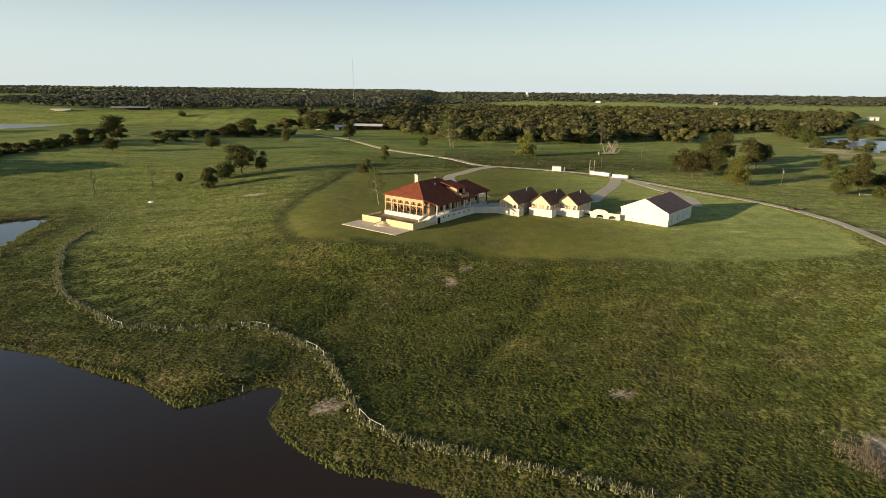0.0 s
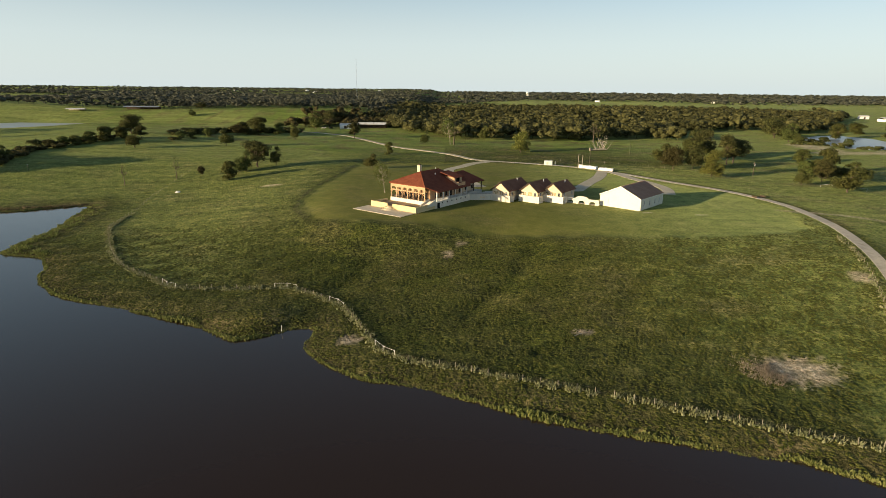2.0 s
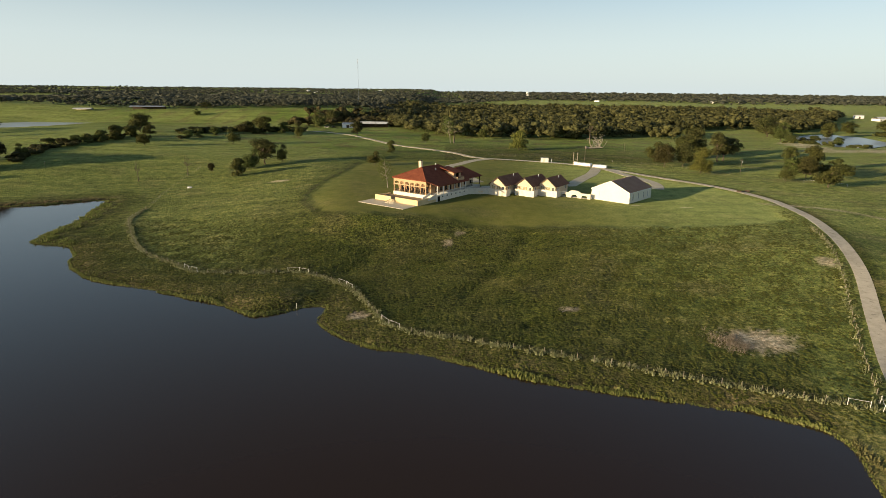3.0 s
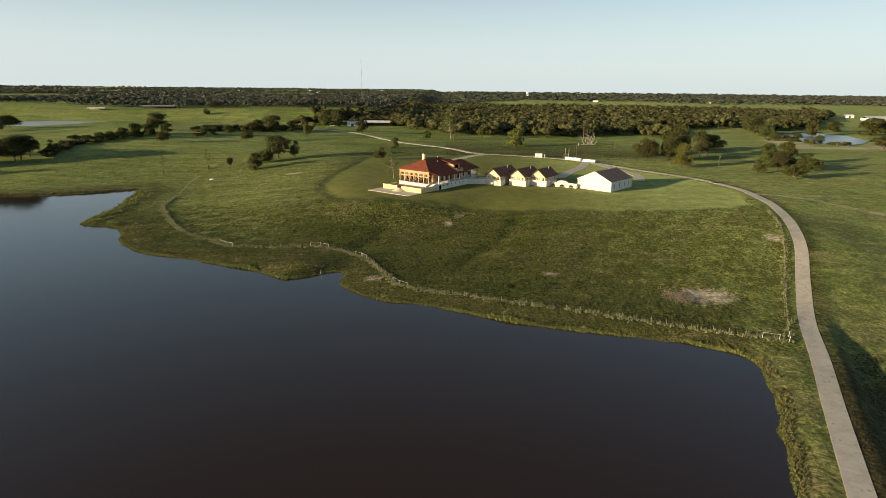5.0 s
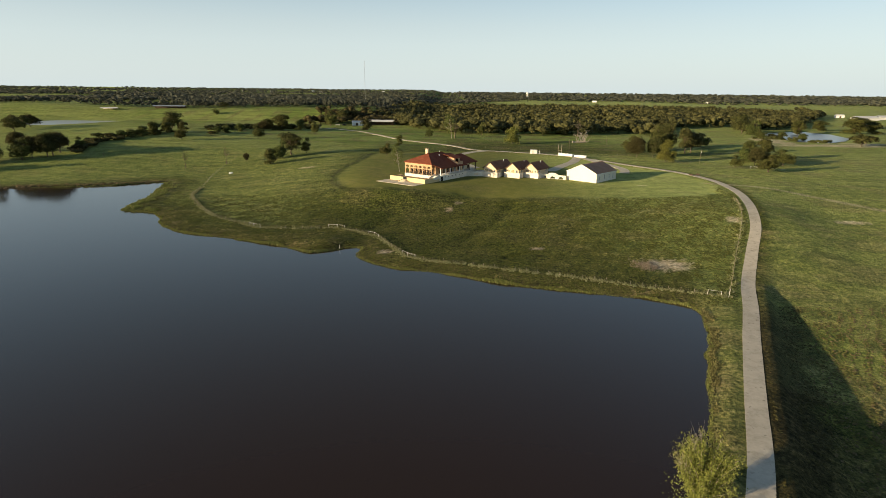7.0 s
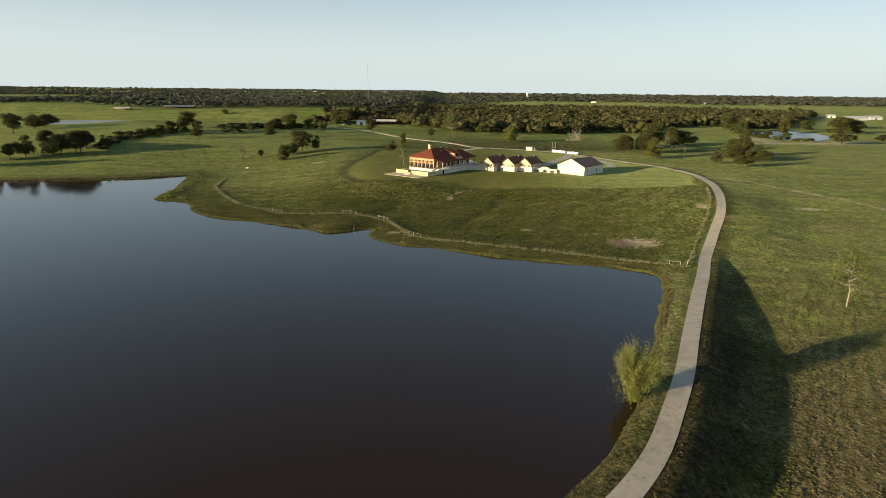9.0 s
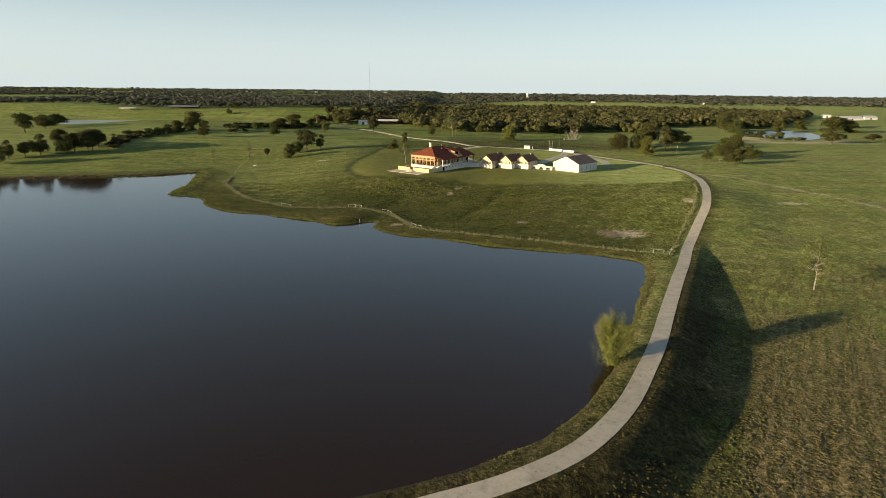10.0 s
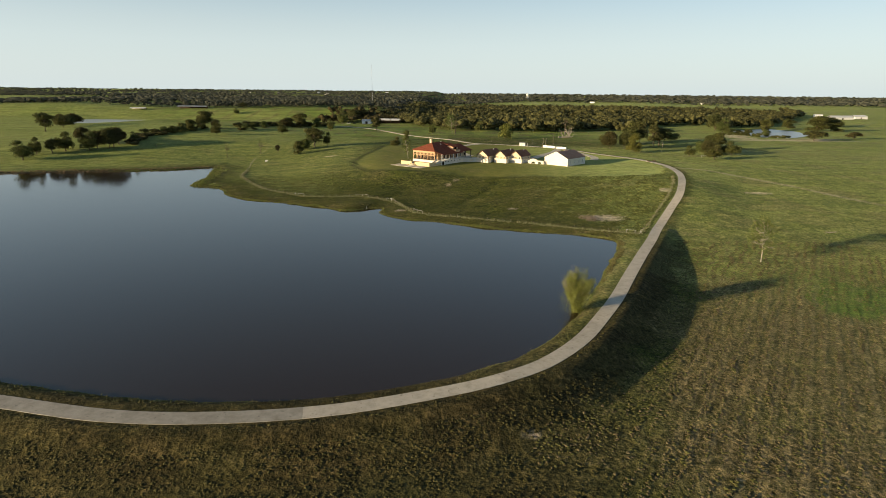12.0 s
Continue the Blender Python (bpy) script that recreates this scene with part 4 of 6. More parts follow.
def build_cottage(at, depth, label):
    """at: the outer corner of its front wall. The cottage stands behind it on a raised floor."""
    c = thing("cottage", (*at, BASE), label, "cottage", "cottages in a row", ANGLE)
    lo, eave, ridge = 1.6, 4.65, 7.7
    w0, w1, f = -9.1, -1.5, 1.6
    mid = (w0 + w1) / 2
    box_part("base", (mid, f + depth / 2, -0.6), (w1 - w0 - 0.02, depth - 0.02, lo + 0.6), WHITEWALL, c)
    box_part("patio", (-4.7, 0.95, -0.6), (8.6, 1.2, lo + 0.55), DECK, c)
    holes = [(mid - 2.1, 1.5, lo, lo + 2.3), (mid + 0.35, 2.0, lo, lo + 2.3), (mid + 2.7, 1.0, lo + 0.7, lo + 2.2)]
    bm = bmesh.new()
    pierced_wall(bm, w0, w1, lo, eave, 0.25, holes, pose(0, f, 0))
    # gable above the eaves
    tri = [(w0, f, eave), (w1, f, eave), (mid, f, ridge - 0.1)]
    a = [bm.verts.new(p) for p in tri]
    b = [bm.verts.new((p[0], p[1] + 0.25, p[2])) for p in tri]
    bm.faces.new(a), bm.faces.new(b[::-1])
    for k in range(3):
        bm.faces.new((a[k], b[k], b[(k + 1) % 3], a[(k + 1) % 3]))
    part("front_wall", bm, STUCCO, c, "cream gabled front wall")
    for x, w, s, e in holes:
        window(c, x, f + 0.1, s, w, e - s, None, WHITEPAINT, CURTAIN if x < mid + 1.5 else GLASS_DARK)
    rights = [(f + 2.6, 1.1, lo + 0.7, lo + 2.2), (f + depth - 2.4, 1.1, lo + 0.7, lo + 2.2)]
    bm = bmesh.new()
    turn = pose(w1 + 0.001, 0, 0) @ SIDE
    pierced_wall(bm, f + 0.26, f + depth, lo, eave, 0.25, rights, turn)
    part("side_wall", bm, STUCCO, c)
    for v, w, s, e in rights:
        window(c, v, 0.0, s, w, e - s, turn, WHITEPAINT)
    box_part("side_wall", (w0 + 0.12, f + depth / 2 + 0.13, lo), (0.24, depth - 0.27, eave - lo), STUCCO, c)
    box_part("back_wall", (mid, f + depth - 0.13, lo), (w1 - w0 - 0.55, 0.25, eave - lo), STUCCO, c)
    k = (ridge - eave) / ((w1 - w0) / 2)
    o, y0, y1 = 0.65, f - 0.75, f + depth + 0.5
    sheet_part("roof", [((w0 - o, y0, eave - k * o), (mid, y0, ridge), (mid, y1, ridge), (w0 - o, y1, eave - k * o)),
                        ((mid, y0, ridge), (w1 + o, y0, eave - k * o), (w1 + o, y1, eave - k * o), (mid, y1, ridge))], 0.2, ROOF_BROWN, c, "dark brown gabled roof")
    bm = bmesh.new()
    for s in (-1, 1):
        m = Matrix.Translation((mid, y0 - 0.04, ridge - 0.16)) @ Matrix.Rotation(s * math.atan(k), 4, "Y")
        L = math.hypot((w1 - w0) / 2 + o, (ridge - eave) + k * o)
        solid(bm, (s * L / 2, 0, -0.12), (L, 0.08, 0.24), m)
    part("barge_board", bm, DARKWOOD, c, "dark barge boards")
    rod_part("vent_pipe", (mid + 1.0, f + depth * 0.7, ridge - 1.2), (mid + 1.0, f + depth * 0.7, ridge + 0.35), 0.11, WHITEPAINT, c)
    bm = bmesh.new()
    solid(bm, (-4.5, 0.2, -0.6), (9.0, 0.35, 3.15))
    solid(bm, (-4.5, 0.2, 2.55), (9.1, 0.45, 0.1))
    solid(bm, (-0.18, 1.9, -0.6), (0.35, 3.0, 3.1))
    part("patio_wall", bm, WHITEWALL, c, "white patio wall")
    for x in (-8.0, -1.0):
        box_part("wall_lamp", (x, f - 0.1, lo + 1.7), (0.2, 0.18, 0.35), DARKWOOD, c)


def build_barn():
    b = thing("barn", (73.34, 181.06, BASE), "large white steel barn with a brown gabled roof", "barn", "", -42.3)
    W, D, E, R = 16.3, 20.6, 4.55, 8.35
    pts = [(-W, 0, -0.6), (0, 0, -0.6), (0, 0, E), (-W / 2, 0, R - 0.1), (-W, 0, E)]
    for y in (0.0, D - 0.2):
        bm = bmesh.new()
        a = [bm.verts.new((p[0], y, p[2])) for p in pts]
        c = [bm.verts.new((p[0], y + 0.2, p[2])) for p in pts]
        bm.faces.new(a), bm.faces.new(c[::-1])
        for k in range(5):
            bm.faces.new((a[k], c[k], c[(k + 1) % 5], a[(k + 1) % 5]))
        part("gable_wall", bm, STEEL_WALL, b, "white sheet-steel gable wall")
    wins = [(v, 0.9, 0.9, 3.4) for v in (3.6, 8.6, 13.4, 17.4)]
    bm = bmesh.new()
    turn = pose(0.0, 0, 0) @ SIDE
    pierced_wall(bm, 0.2, D - 0.2, -0.6, E, 0.2, wins, turn)
    part("side_wall", bm, STEEL_WALL, b)
    for v, w, s, e in wins:
        window(b, v, 0.02, s, w, e - s, turn, WHITEPAINT)
    box_part("side_wall", (-W + 0.1, D / 2, -0.6), (0.2, D - 0.4, E + 0.6), STEEL_WALL, b)
    k = (R - E) / (W / 2)
    o, y0, y1 = 0.25, -0.25, D + 0.3
    roof = sheet_part("roof", [((-W - o, y0, E - k * o), (-W / 2, y0, R), (-W / 2, y1, R), (-W - o, y1, E - k * o)),
                               ((-W / 2, y0, R), (o, y0, E - k * o), (o, y1, E - k * o), (-W / 2, y1, R))], 0.14, ROOF_BARN, b, "brown ribbed steel roof")
    bm = bmesh.new()
    L = math.hypot(W / 2 + o, R - E + k * o)
    for s in (-1, 1):
        for y in np.arange(0.0, D + 0.1, 0.9):
            m = Matrix.Translation((-W / 2, y, R)) @ Matrix.Rotation(s * math.atan(k), 4, "Y")
            solid(bm, (s * L / 2, 0, 0), (L, 0.07, 0.05), m)
    part("roof_rib", bm, ROOF_BARN, roof)
    bm = bmesh.new()
    for s in (-1, 1):
        m = Matrix.Translation((-W / 2, y0 - 0.05, R - 0.02)) @ Matrix.Rotation(s * math.atan(k), 4, "Y")
        solid(bm, (s * L / 2, 0, -0.26), (L, 0.08, 0.3), m)
    part("verge_trim", bm, WHITEPAINT, b, "white verge trim")
    box_part("gutter", (o + 0.02, D / 2, E - k * o - 0.28), (0.14, D + 0.9, 0.16), WHITEPAINT, b)
    for v in (0.15, D - 0.15):
        box_part("downpipe", (0.1, v, 0), (0.12, 0.1, E - 0.5), WHITEPAINT, b)
    box_part("gable_vent", (-W / 2 - 0.6, -0.04, 5.6), (0.5, 0.06, 0.35), GALV, b)
    box_part("gable_door", (-W + 2.4, -0.03, 1.2), (2.4, 0.06, 2.3), STEEL_WALL, b, "plain white door panel")


def wall_between(name, a, b, z0, z1, thick, material, label, category="wall"):
    (ax, ay), (bx, by) = a, b
    L, ang = math.hypot(bx - ax, by - ay), math.degrees(math.atan2(by - ay, bx - ax))
    w = thing(name, (ax, ay, z0), label, category, "", ang)
    bm = bmesh.new()
    solid(bm, (L / 2, 0, -0.6), (L, thick, z1 - z0 + 0.6))
    part("wall_body", bm, material, w)
    box_part("coping", (L / 2, 0, z1 - z0), (L + 0.08, thick + 0.1, 0.1), WHITEWALL, w)
    return w


def build_courtyard():
    frame_ = pose(-6.6, 181.3, BASE, 0, 0, ANGLE)
    ends = [tuple((frame_ @ Vector(p))[:2]) for p in ((3.2, 25.2, 0), (3.4, 31.5, 0))]
    c1 = pose(26.5, 194.5, BASE, 0, 0, ANGLE)
    left = tuple((c1 @ Vector((-9.2, 0.2, 0)))[:2])
    w = wall_between("courtyard_wall", ends[0], left, BASE, BASE + 2.3, 0.35, WHITEWALL, "long white courtyard wall between house and cottages")
    L = math.hypot(left[0] - ends[0][0], left[1] - ends[0][1])
    for k in (0.55, 0.68):
        bm = bmesh.new()
        solid(bm, (L * k, -0.2, 0.75), (0.9, 0.06, 0.7))
        part("wall_panel", bm, STUCCO, w)
    pave = tagged(new("courtyard_paving"), "pale grey courtyard paving behind the white wall", "paving", kind="structure")
    poly = [ends[0], left, tuple((c1 @ Vector((-9.5, 15, 0)))[:2]), tuple((frame_ @ Vector((3.0, 37.0, 0)))[:2])]
    sheet_part("paving", [[(x, y, BASE + 1.9) for x, y in poly]], 2.0, SLAB, pave)
    # arched wall up to the barn
    a, b = (48.2, 197.2), (60.4, 189.9)
    L, ang = math.hypot(b[0] - a[0], b[1] - a[1]), math.degrees(math.atan2(b[1] - a[1], b[0] - a[0]))
    w = thing("arcade_wall", (*a, BASE), "white arcade wall with three low arches", "wall", "", ang)
    bm = bmesh.new()
    xs = np.linspace(0, L, 90)
    low = np.full(90, -0.6)
    for c in (L * 0.2, L * 0.52, L * 0.82):
        r = 1.25
        low = np.where(np.abs(xs - c) < r, np.maximum(low, 0.55 + 0.75 * np.sqrt(np.maximum(0, 1 - ((xs - c) / r) ** 2))), low)
    high = 2.15 + 0.95 * np.sqrt(np.maximum(0, 1 - ((xs - L * 0.52) / 2.6) ** 2))
    profile_wall(bm, xs, low, high, 0.4)
    part("arches", bm, WHITEWALL, w)
    box_part("back_floor", (L / 2, 1.6, -0.6), (L, 2.2, 0.7), SLAB, w, "pale floor behind the arches")


build_house()
build_courtyard()
build_cottage((26.5, 194.5), 16.0, "cream cottage with brown gabled roof beside the courtyard wall")
build_cottage((37.7, 193.1), 14.5, "cream cottage with brown gabled roof between two others")
build_cottage((47.2, 193.2), 12.0, "cream cottage with brown gabled roof beside the arcade wall")
build_barn()


# ---- trees ----
def tube(verts, faces, a, b, ra, rb, sides=6):
    a, b = np.array(a, float), np.array(b, float)
    w = b - a
    w = w / (np.linalg.norm(w) + 1e-9)
    u = np.cross(w, (0.3, 0.9, 0.2))
    u /= np.linalg.norm(u)
    v = np.cross(w, u)
    k = len(verts)
    for p, r in ((a, ra), (b, rb)):
        for i in range(sides):
            t = 6.2832 * i / sides
            verts.append(p + r * (math.cos(t) * u + math.sin(t) * v))
    for i in range(sides):
        j = (i + 1) % sides
        faces.append((k + i, k + j, k + sides + j, k + sides + i))


def leaf_cards(centres, normals, size, rng):
    """Small bent leaf sprays, a quad each, facing more or less outwards."""
    n = len(centres)
    nn = normals + rng.normal(0, 0.55, (n, 3))
    nn /= np.linalg.norm(nn, axis=1)[:, None] + 1e-9
    t = np.cross(nn, rng.normal(0, 1, (n, 3)))
    t /= np.linalg.norm(t, axis=1)[:, None] + 1e-9
    b = np.cross(nn, t)
    s = size * (0.6 + 0.8 * rng.rand(n))[:, None]
    q = np.stack([centres - t * s - b * s * 0.3, centres - b * s * 0.7 + t * s * 0.25, centres + t * s + b * s * 0.25, centres + b * s * 0.75 - t * s * 0.2], 1)
    return q.reshape(-1, 3), np.arange(4 * n).reshape(n, 4)


def crown_cloud(lobes, count, rng, hollow=0.55):
    """Leaf places on and in a crown of lobes (x, y, z, rx, rz)."""
    lobes = np.array(lobes, float)
    weight = lobes[:, 3] ** 2
    pick = rng.choice(len(lobes), count, p=weight / weight.sum())
    d = rng.normal(0, 1, (count, 3))
    d /= np.linalg.norm(d, axis=1)[:, None]
    d[:, 2] = np.where(d[:, 2] < -0.45, -d[:, 2] * 0.4, d[:, 2])
    r = hollow + (1.06 - hollow) * rng.rand(count) ** 0.45
    lump = 1 + 0.16 * np.sin(5 * d[:, 0] + pick) * np.cos(4 * d[:, 1] + 2 * pick) + 0.08 * rng.normal(0, 1, count)
    L = lobes[pick]
    c = L[:, :3] + d * (r * lump)[:, None] * np.stack([L[:, 3], L[:, 3], L[:, 4]], 1)
    return c, d


def tree_meshes(height, spread, seed, leaves, size, leaf, bark, trunk=0.28, lobes=9, bare=0.0, low=0.36, girth=1.0, puff=1.0, lean=0.05):
    rng = np.random.RandomState(seed)
    verts, faces = [], []
    top = np.array([rng.normal(0, lean) * height, rng.normal(0, lean) * height, height * 0.72])
    r0 = (0.019 * height + 0.05) * girth
    fork = top * trunk / 0.72
    knee = fork * 0.5 + rng.normal(0, lean * 0.4, 3) * height * (1, 1, 0)
    tube(verts, faces, (0, 0, -0.4), knee, r0 * 1.25, r0, 7)
    tube(verts, faces, knee, fork, r0, r0 * 0.82, 7)
    spots = []
    for k in range(lobes):
        a = 6.2832 * (k + rng.rand() * 0.7) / lobes
        rr = spread * (0.25 + 0.75 * rng.rand()) * 0.62
        z = height * (low + (0.86 - low) * rng.rand() * (1 - 0.3 * rr / spread))
        if k == 0:
            rr, z = spread * 0.1, height * 0.80
        e = np.array([math.cos(a) * rr, math.sin(a) * rr, z])
        m = fork + (e - fork) * 0.5 + rng.normal(0, 0.05, 3) * height
        tube(verts, faces, fork + (0, 0, rng.rand() * 0.1 * height), m, r0 * 0.5, r0 * 0.3, 5)
        tube(verts, faces, m, e, r0 * 0.3, r0 * 0.1, 5)
        for _ in range(2 if bare < 0.5 else 5):
            g = e + rng.normal(0, 0.13, 3) * spread * (1, 1, 0.8) + (0, 0, 0.06 * height)
            tube(verts, faces, m + (e - m) * rng.rand(), g, r0 * 0.16, r0 * 0.04, 4)
        rad = spread * (0.30 + 0.24 * rng.rand()) * puff
        spots.append((*e, rad, rad * 0.82))
    wood = raw_mesh("trunk", verts, faces, bark, True)
    c, d = crown_cloud(spots, leaves, rng)
    lv, lf = leaf_cards(c, d + (0, 0, 0.35), size, rng)
    return wood, raw_mesh("crown", lv, lf, leaf)


KINDS = {}


def kind_of(name, *args, **kw):
    KINDS[name] = tree_meshes(*args, **kw)


kind_of("oak_wide", 10, 6.7, 3, 5600, 0.25, LEAF_OAK, BARK, 0.18, 24, low=0.26, puff=0.80)
kind_of("oak_tall", 11, 5.0, 5, 4800, 0.25, LEAF_OAK, BARK, 0.20, 20, low=0.24, puff=0.82)
kind_of("oak_loose", 9.5, 5.2, 8, 3600, 0.23, LEAF_GREEN, BARK, 0.18, 20, low=0.18, puff=0.76)
kind_of("round_green", 8, 4.2, 12, 3800, 0.24, LEAF_GREEN, BARK, 0.10, 18, low=0.08, puff=0.9)
kind_of("round_light", 8.5, 5.2, 14, 4800, 0.22, LEAF_LIGHT, BARK, 0.10, 18, low=0.08, puff=0.88)
kind_of("bare", 10, 3.6, 19, 60, 0.2, LEAF_GREEN, BARK, 0.35, 9, bare=1.0, low=0.42, girth=0.7)
kind_of("shrub", 3.2, 2.2, 23, 900, 0.22, LEAF_OAK, BARK, 0.10, 7, low=0.2)


def willow_meshes(height, spread, seed):
    """A bush of many arching stems from one root, leafy on most, bare and grey on one side."""
    rng = np.random.RandomState(seed)
    verts, faces, spots = [], [], []
    for k in range(95):
        bare = k % 4 == 0
        a = rng.normal(-0.6, 0.7) if bare else rng.rand() * 6.2832
        out = spread * (0.15 + 0.85 * rng.rand() ** 0.7)
        h = height * (0.55 + 0.45 * rng.rand()) * (1.0 - 0.25 * (out / spread) ** 2) * (1.06 if bare else 1.0)
        p = np.array([rng.normal(0, 0.25), rng.normal(0, 0.25), -0.3])
        tip = np.array([math.cos(a) * out, math.sin(a) * out, h])
        last = p
        for s in (0.25, 0.5, 0.75, 1.0):
            q = p + (tip - p) * (s ** 1.5, s ** 1.5, s ** 0.85) + rng.normal(0, 0.10, 3)
            tube(verts, faces, last, q, 0.06 * (1.15 - s), 0.06 * (1.0 - s) + 0.012, 4)
            if not bare or s < 0.6:
                n = 120
                f = rng.rand(n, 1)
                spots.append(last + (q - last) * f + rng.normal(0, 0.27, (n, 3)) * (1, 1, 1.2))
            elif bare:
                for _ in range(3):
                    b = q + rng.normal(0, 0.35, 3) + (0, 0, 0.5)
                    tube(verts, faces, last + (q - last) * rng.rand(), b, 0.022, 0.008, 3)
            last = q
    low = np.stack([rng.normal(0, spread * 0.42, 1500), rng.normal(0, spread * 0.42, 1500), rng.rand(1500) * height * 0.45], 1)
    c = np.vstack(spots + [low])
    lv, lf = leaf_cards(c, rng.normal(0, 1, c.shape) + (0, 0, 0.3), 0.085, rng)
    return raw_mesh("trunk", verts, faces, PALEBARK, True), raw_mesh("crown", lv, lf, LEAF_WILLOW)


def snag_meshes(height, spread, seed):
    """A slim pale tree with limbs all the way up and thin tufts of leaves."""
    rng = np.random.RandomState(seed)
    verts, faces, spots = [], [], []
    trunk = [np.array([0, 0, -0.4])]
    for k in range(1, 9):
        trunk.append(np.array([rng.normal(0, 0.10), rng.normal(0, 0.10), height * 0.92 * k / 8]))
    for k in range(8):
        tube(verts, faces, trunk[k], trunk[k + 1], 0.13 * (1 - k / 9), 0.13 * (1 - (k + 1) / 9), 6)
    for k in range(26):
        t = 0.32 + 0.66 * rng.rand()
        i = min(7, int(t * 8))
        a = trunk[i] + (trunk[i + 1] - trunk[i]) * (t * 8 - i)
        ang, reach = rng.rand() * 6.2832, spread * (1.1 - 0.55 * t) * (0.5 + 0.6 * rng.rand())
        b = a + (math.cos(ang) * reach, math.sin(ang) * reach, reach * (0.25 + 0.6 * rng.rand()))
        m = (a + b) / 2 + rng.normal(0, 0.15, 3)
        tube(verts, faces, a, m, 0.07, 0.045, 5)
        tube(verts, faces, m, b, 0.045, 0.015, 4)
        for _ in range(4):
            e = b + rng.normal(0, 0.5, 3) + (0, 0, 0.25)
            tube(verts, faces, m + (b - m) * rng.rand(), e, 0.02, 0.008, 3)
            if k % 3:
                spots.append(e + rng.normal(0, 0.34, (24, 3)))
    c = np.vstack(spots)
    lv, lf = leaf_cards(c, rng.normal(0, 1, c.shape), 0.13, rng)
    return raw_mesh("trunk", verts, faces, PALEBARK, True), raw_mesh("crown", lv, lf, LEAF_THIN)


KINDS["willow"] = willow_meshes(7.4, 3.6, 29)
KINDS["thin"] = snag_meshes(9.3, 2.6, 31)
LABELS = {"oak_wide": ("dark spreading oak tree standing in open pasture", "tree"), "oak_tall": ("tall dark oak tree in open pasture", "tree"), "oak_loose": ("loose-crowned green tree in open pasture", "tree"),
          "round_green": ("round green tree at the pasture's edge", "tree"), "round_light": ("round yellow-green tree in the pasture", "tree"), "thin": ("thin pale-barked tree with sparse leaves", "tree"),
          "bare": ("nearly bare grey tree in the meadow", "tree"), "shrub": ("low dark green shrub in the grass", "shrub"), "willow": ("leaning yellow-green willow bush at the water's edge", "shrub")}


def plant(kind, x, y, height, seed, wide=1.0, tilt=0.0, label=""):
    tall = {"oak_wide": 10.5, "oak_tall": 11.3, "oak_loose": 10, "round_green": 8.3, "round_light": 8.8, "thin": 9.3, "bare": 9.8, "shrub": 3.3, "willow": 7.8}[kind]
    name = {"shrub": "shrub", "willow": "shrub"}.get(kind, "tree")
    k = height / tall
    wide = 0.74 if kind == "willow" else wide
    ob = new(name)
    rng = random.Random(seed)
    ob.matrix_world = pose(x, y, ground_at(x, y) - 0.05, tilt, tilt * 0.5, rng.random() * 360) @ Matrix.Diagonal((k * wide, k * wide, k, 1))
    if kind == "thin":
        ob.matrix_world = pose(x, y, ground_at(x, y) - 0.05, 0, -8, 40) @ Matrix.Diagonal((k * wide, k * wide, k, 1))
    tagged(ob, label or LABELS[kind][0], LABELS[kind][1], "trees of the pasture")
    for what, me in zip(("trunk", "crown"), KINDS[kind]):
        p = new(what, me)
        p.parent = ob
    return ob


TREES_WEST = [
    ("oak_wide", -253.8, 440.9, 16.8, 1.01),
    ("oak_loose", -211.1, 364.2, 12.7, 0.98),
    ("oak_tall", -230.6, 410.2, 11.0, 1.14),
    ("round_green", -242.4, 406.1, 9.4, 1.67),
    ("round_green", -252.5, 403.1, 9.7, 1.39),
    ("shrub", -202.3, 401.5, 3.5, 1.70),
    ("round_green", -202.7, 414.9, 6.8, 1.35),
    ("oak_wide", -258.0, 273.6, 16.8, 0.76),
    ("oak_loose", -267.6, 264.4, 15.4, 1.10),
    ("oak_tall", -257.8, 287.0, 15.2, 1.04),
    ("round_green", -271.6, 288.2, 10.9, 1.06),
    ("oak_loose", -254.5, 302.6, 9.5, 0.94),
    ("oak_wide", -414.0, 455.8, 14.0, 1.41),
    ("shrub", -272.4, 355.2, 5.1, 1.47),
    ("shrub", -264.4, 356.4, 5.1, 1.46),
    ("round_green", -259.5, 363.4, 6.9, 1.49),
    ("round_green", -253.0, 367.7, 7.4, 1.39),
    ("round_green", -248.0, 375.6, 9.3, 1.21),
    ("round_green", -244.9, 387.4, 11.4, 1.09),
    ("oak_loose", -292.0, 227.4, 15.6, 1.09),
    ("oak_loose", -294.1, 245.2, 14.3, 0.74),
    ("oak_tall", -287.0, 250.5, 12.1, 0.94),
    ("oak_loose", -281.5, 258.8, 16.4, 1.03),
    ("oak_tall", -288.1, 288.8, 14.8, 0.97),
    ("oak_tall", -264.2, 269.4, 15.9, 0.79),
    ("oak_tall", -256.5, 277.2, 17.4, 0.96),
    ("oak_tall", -390.7, 395.5, 20.8, 0.94),
]
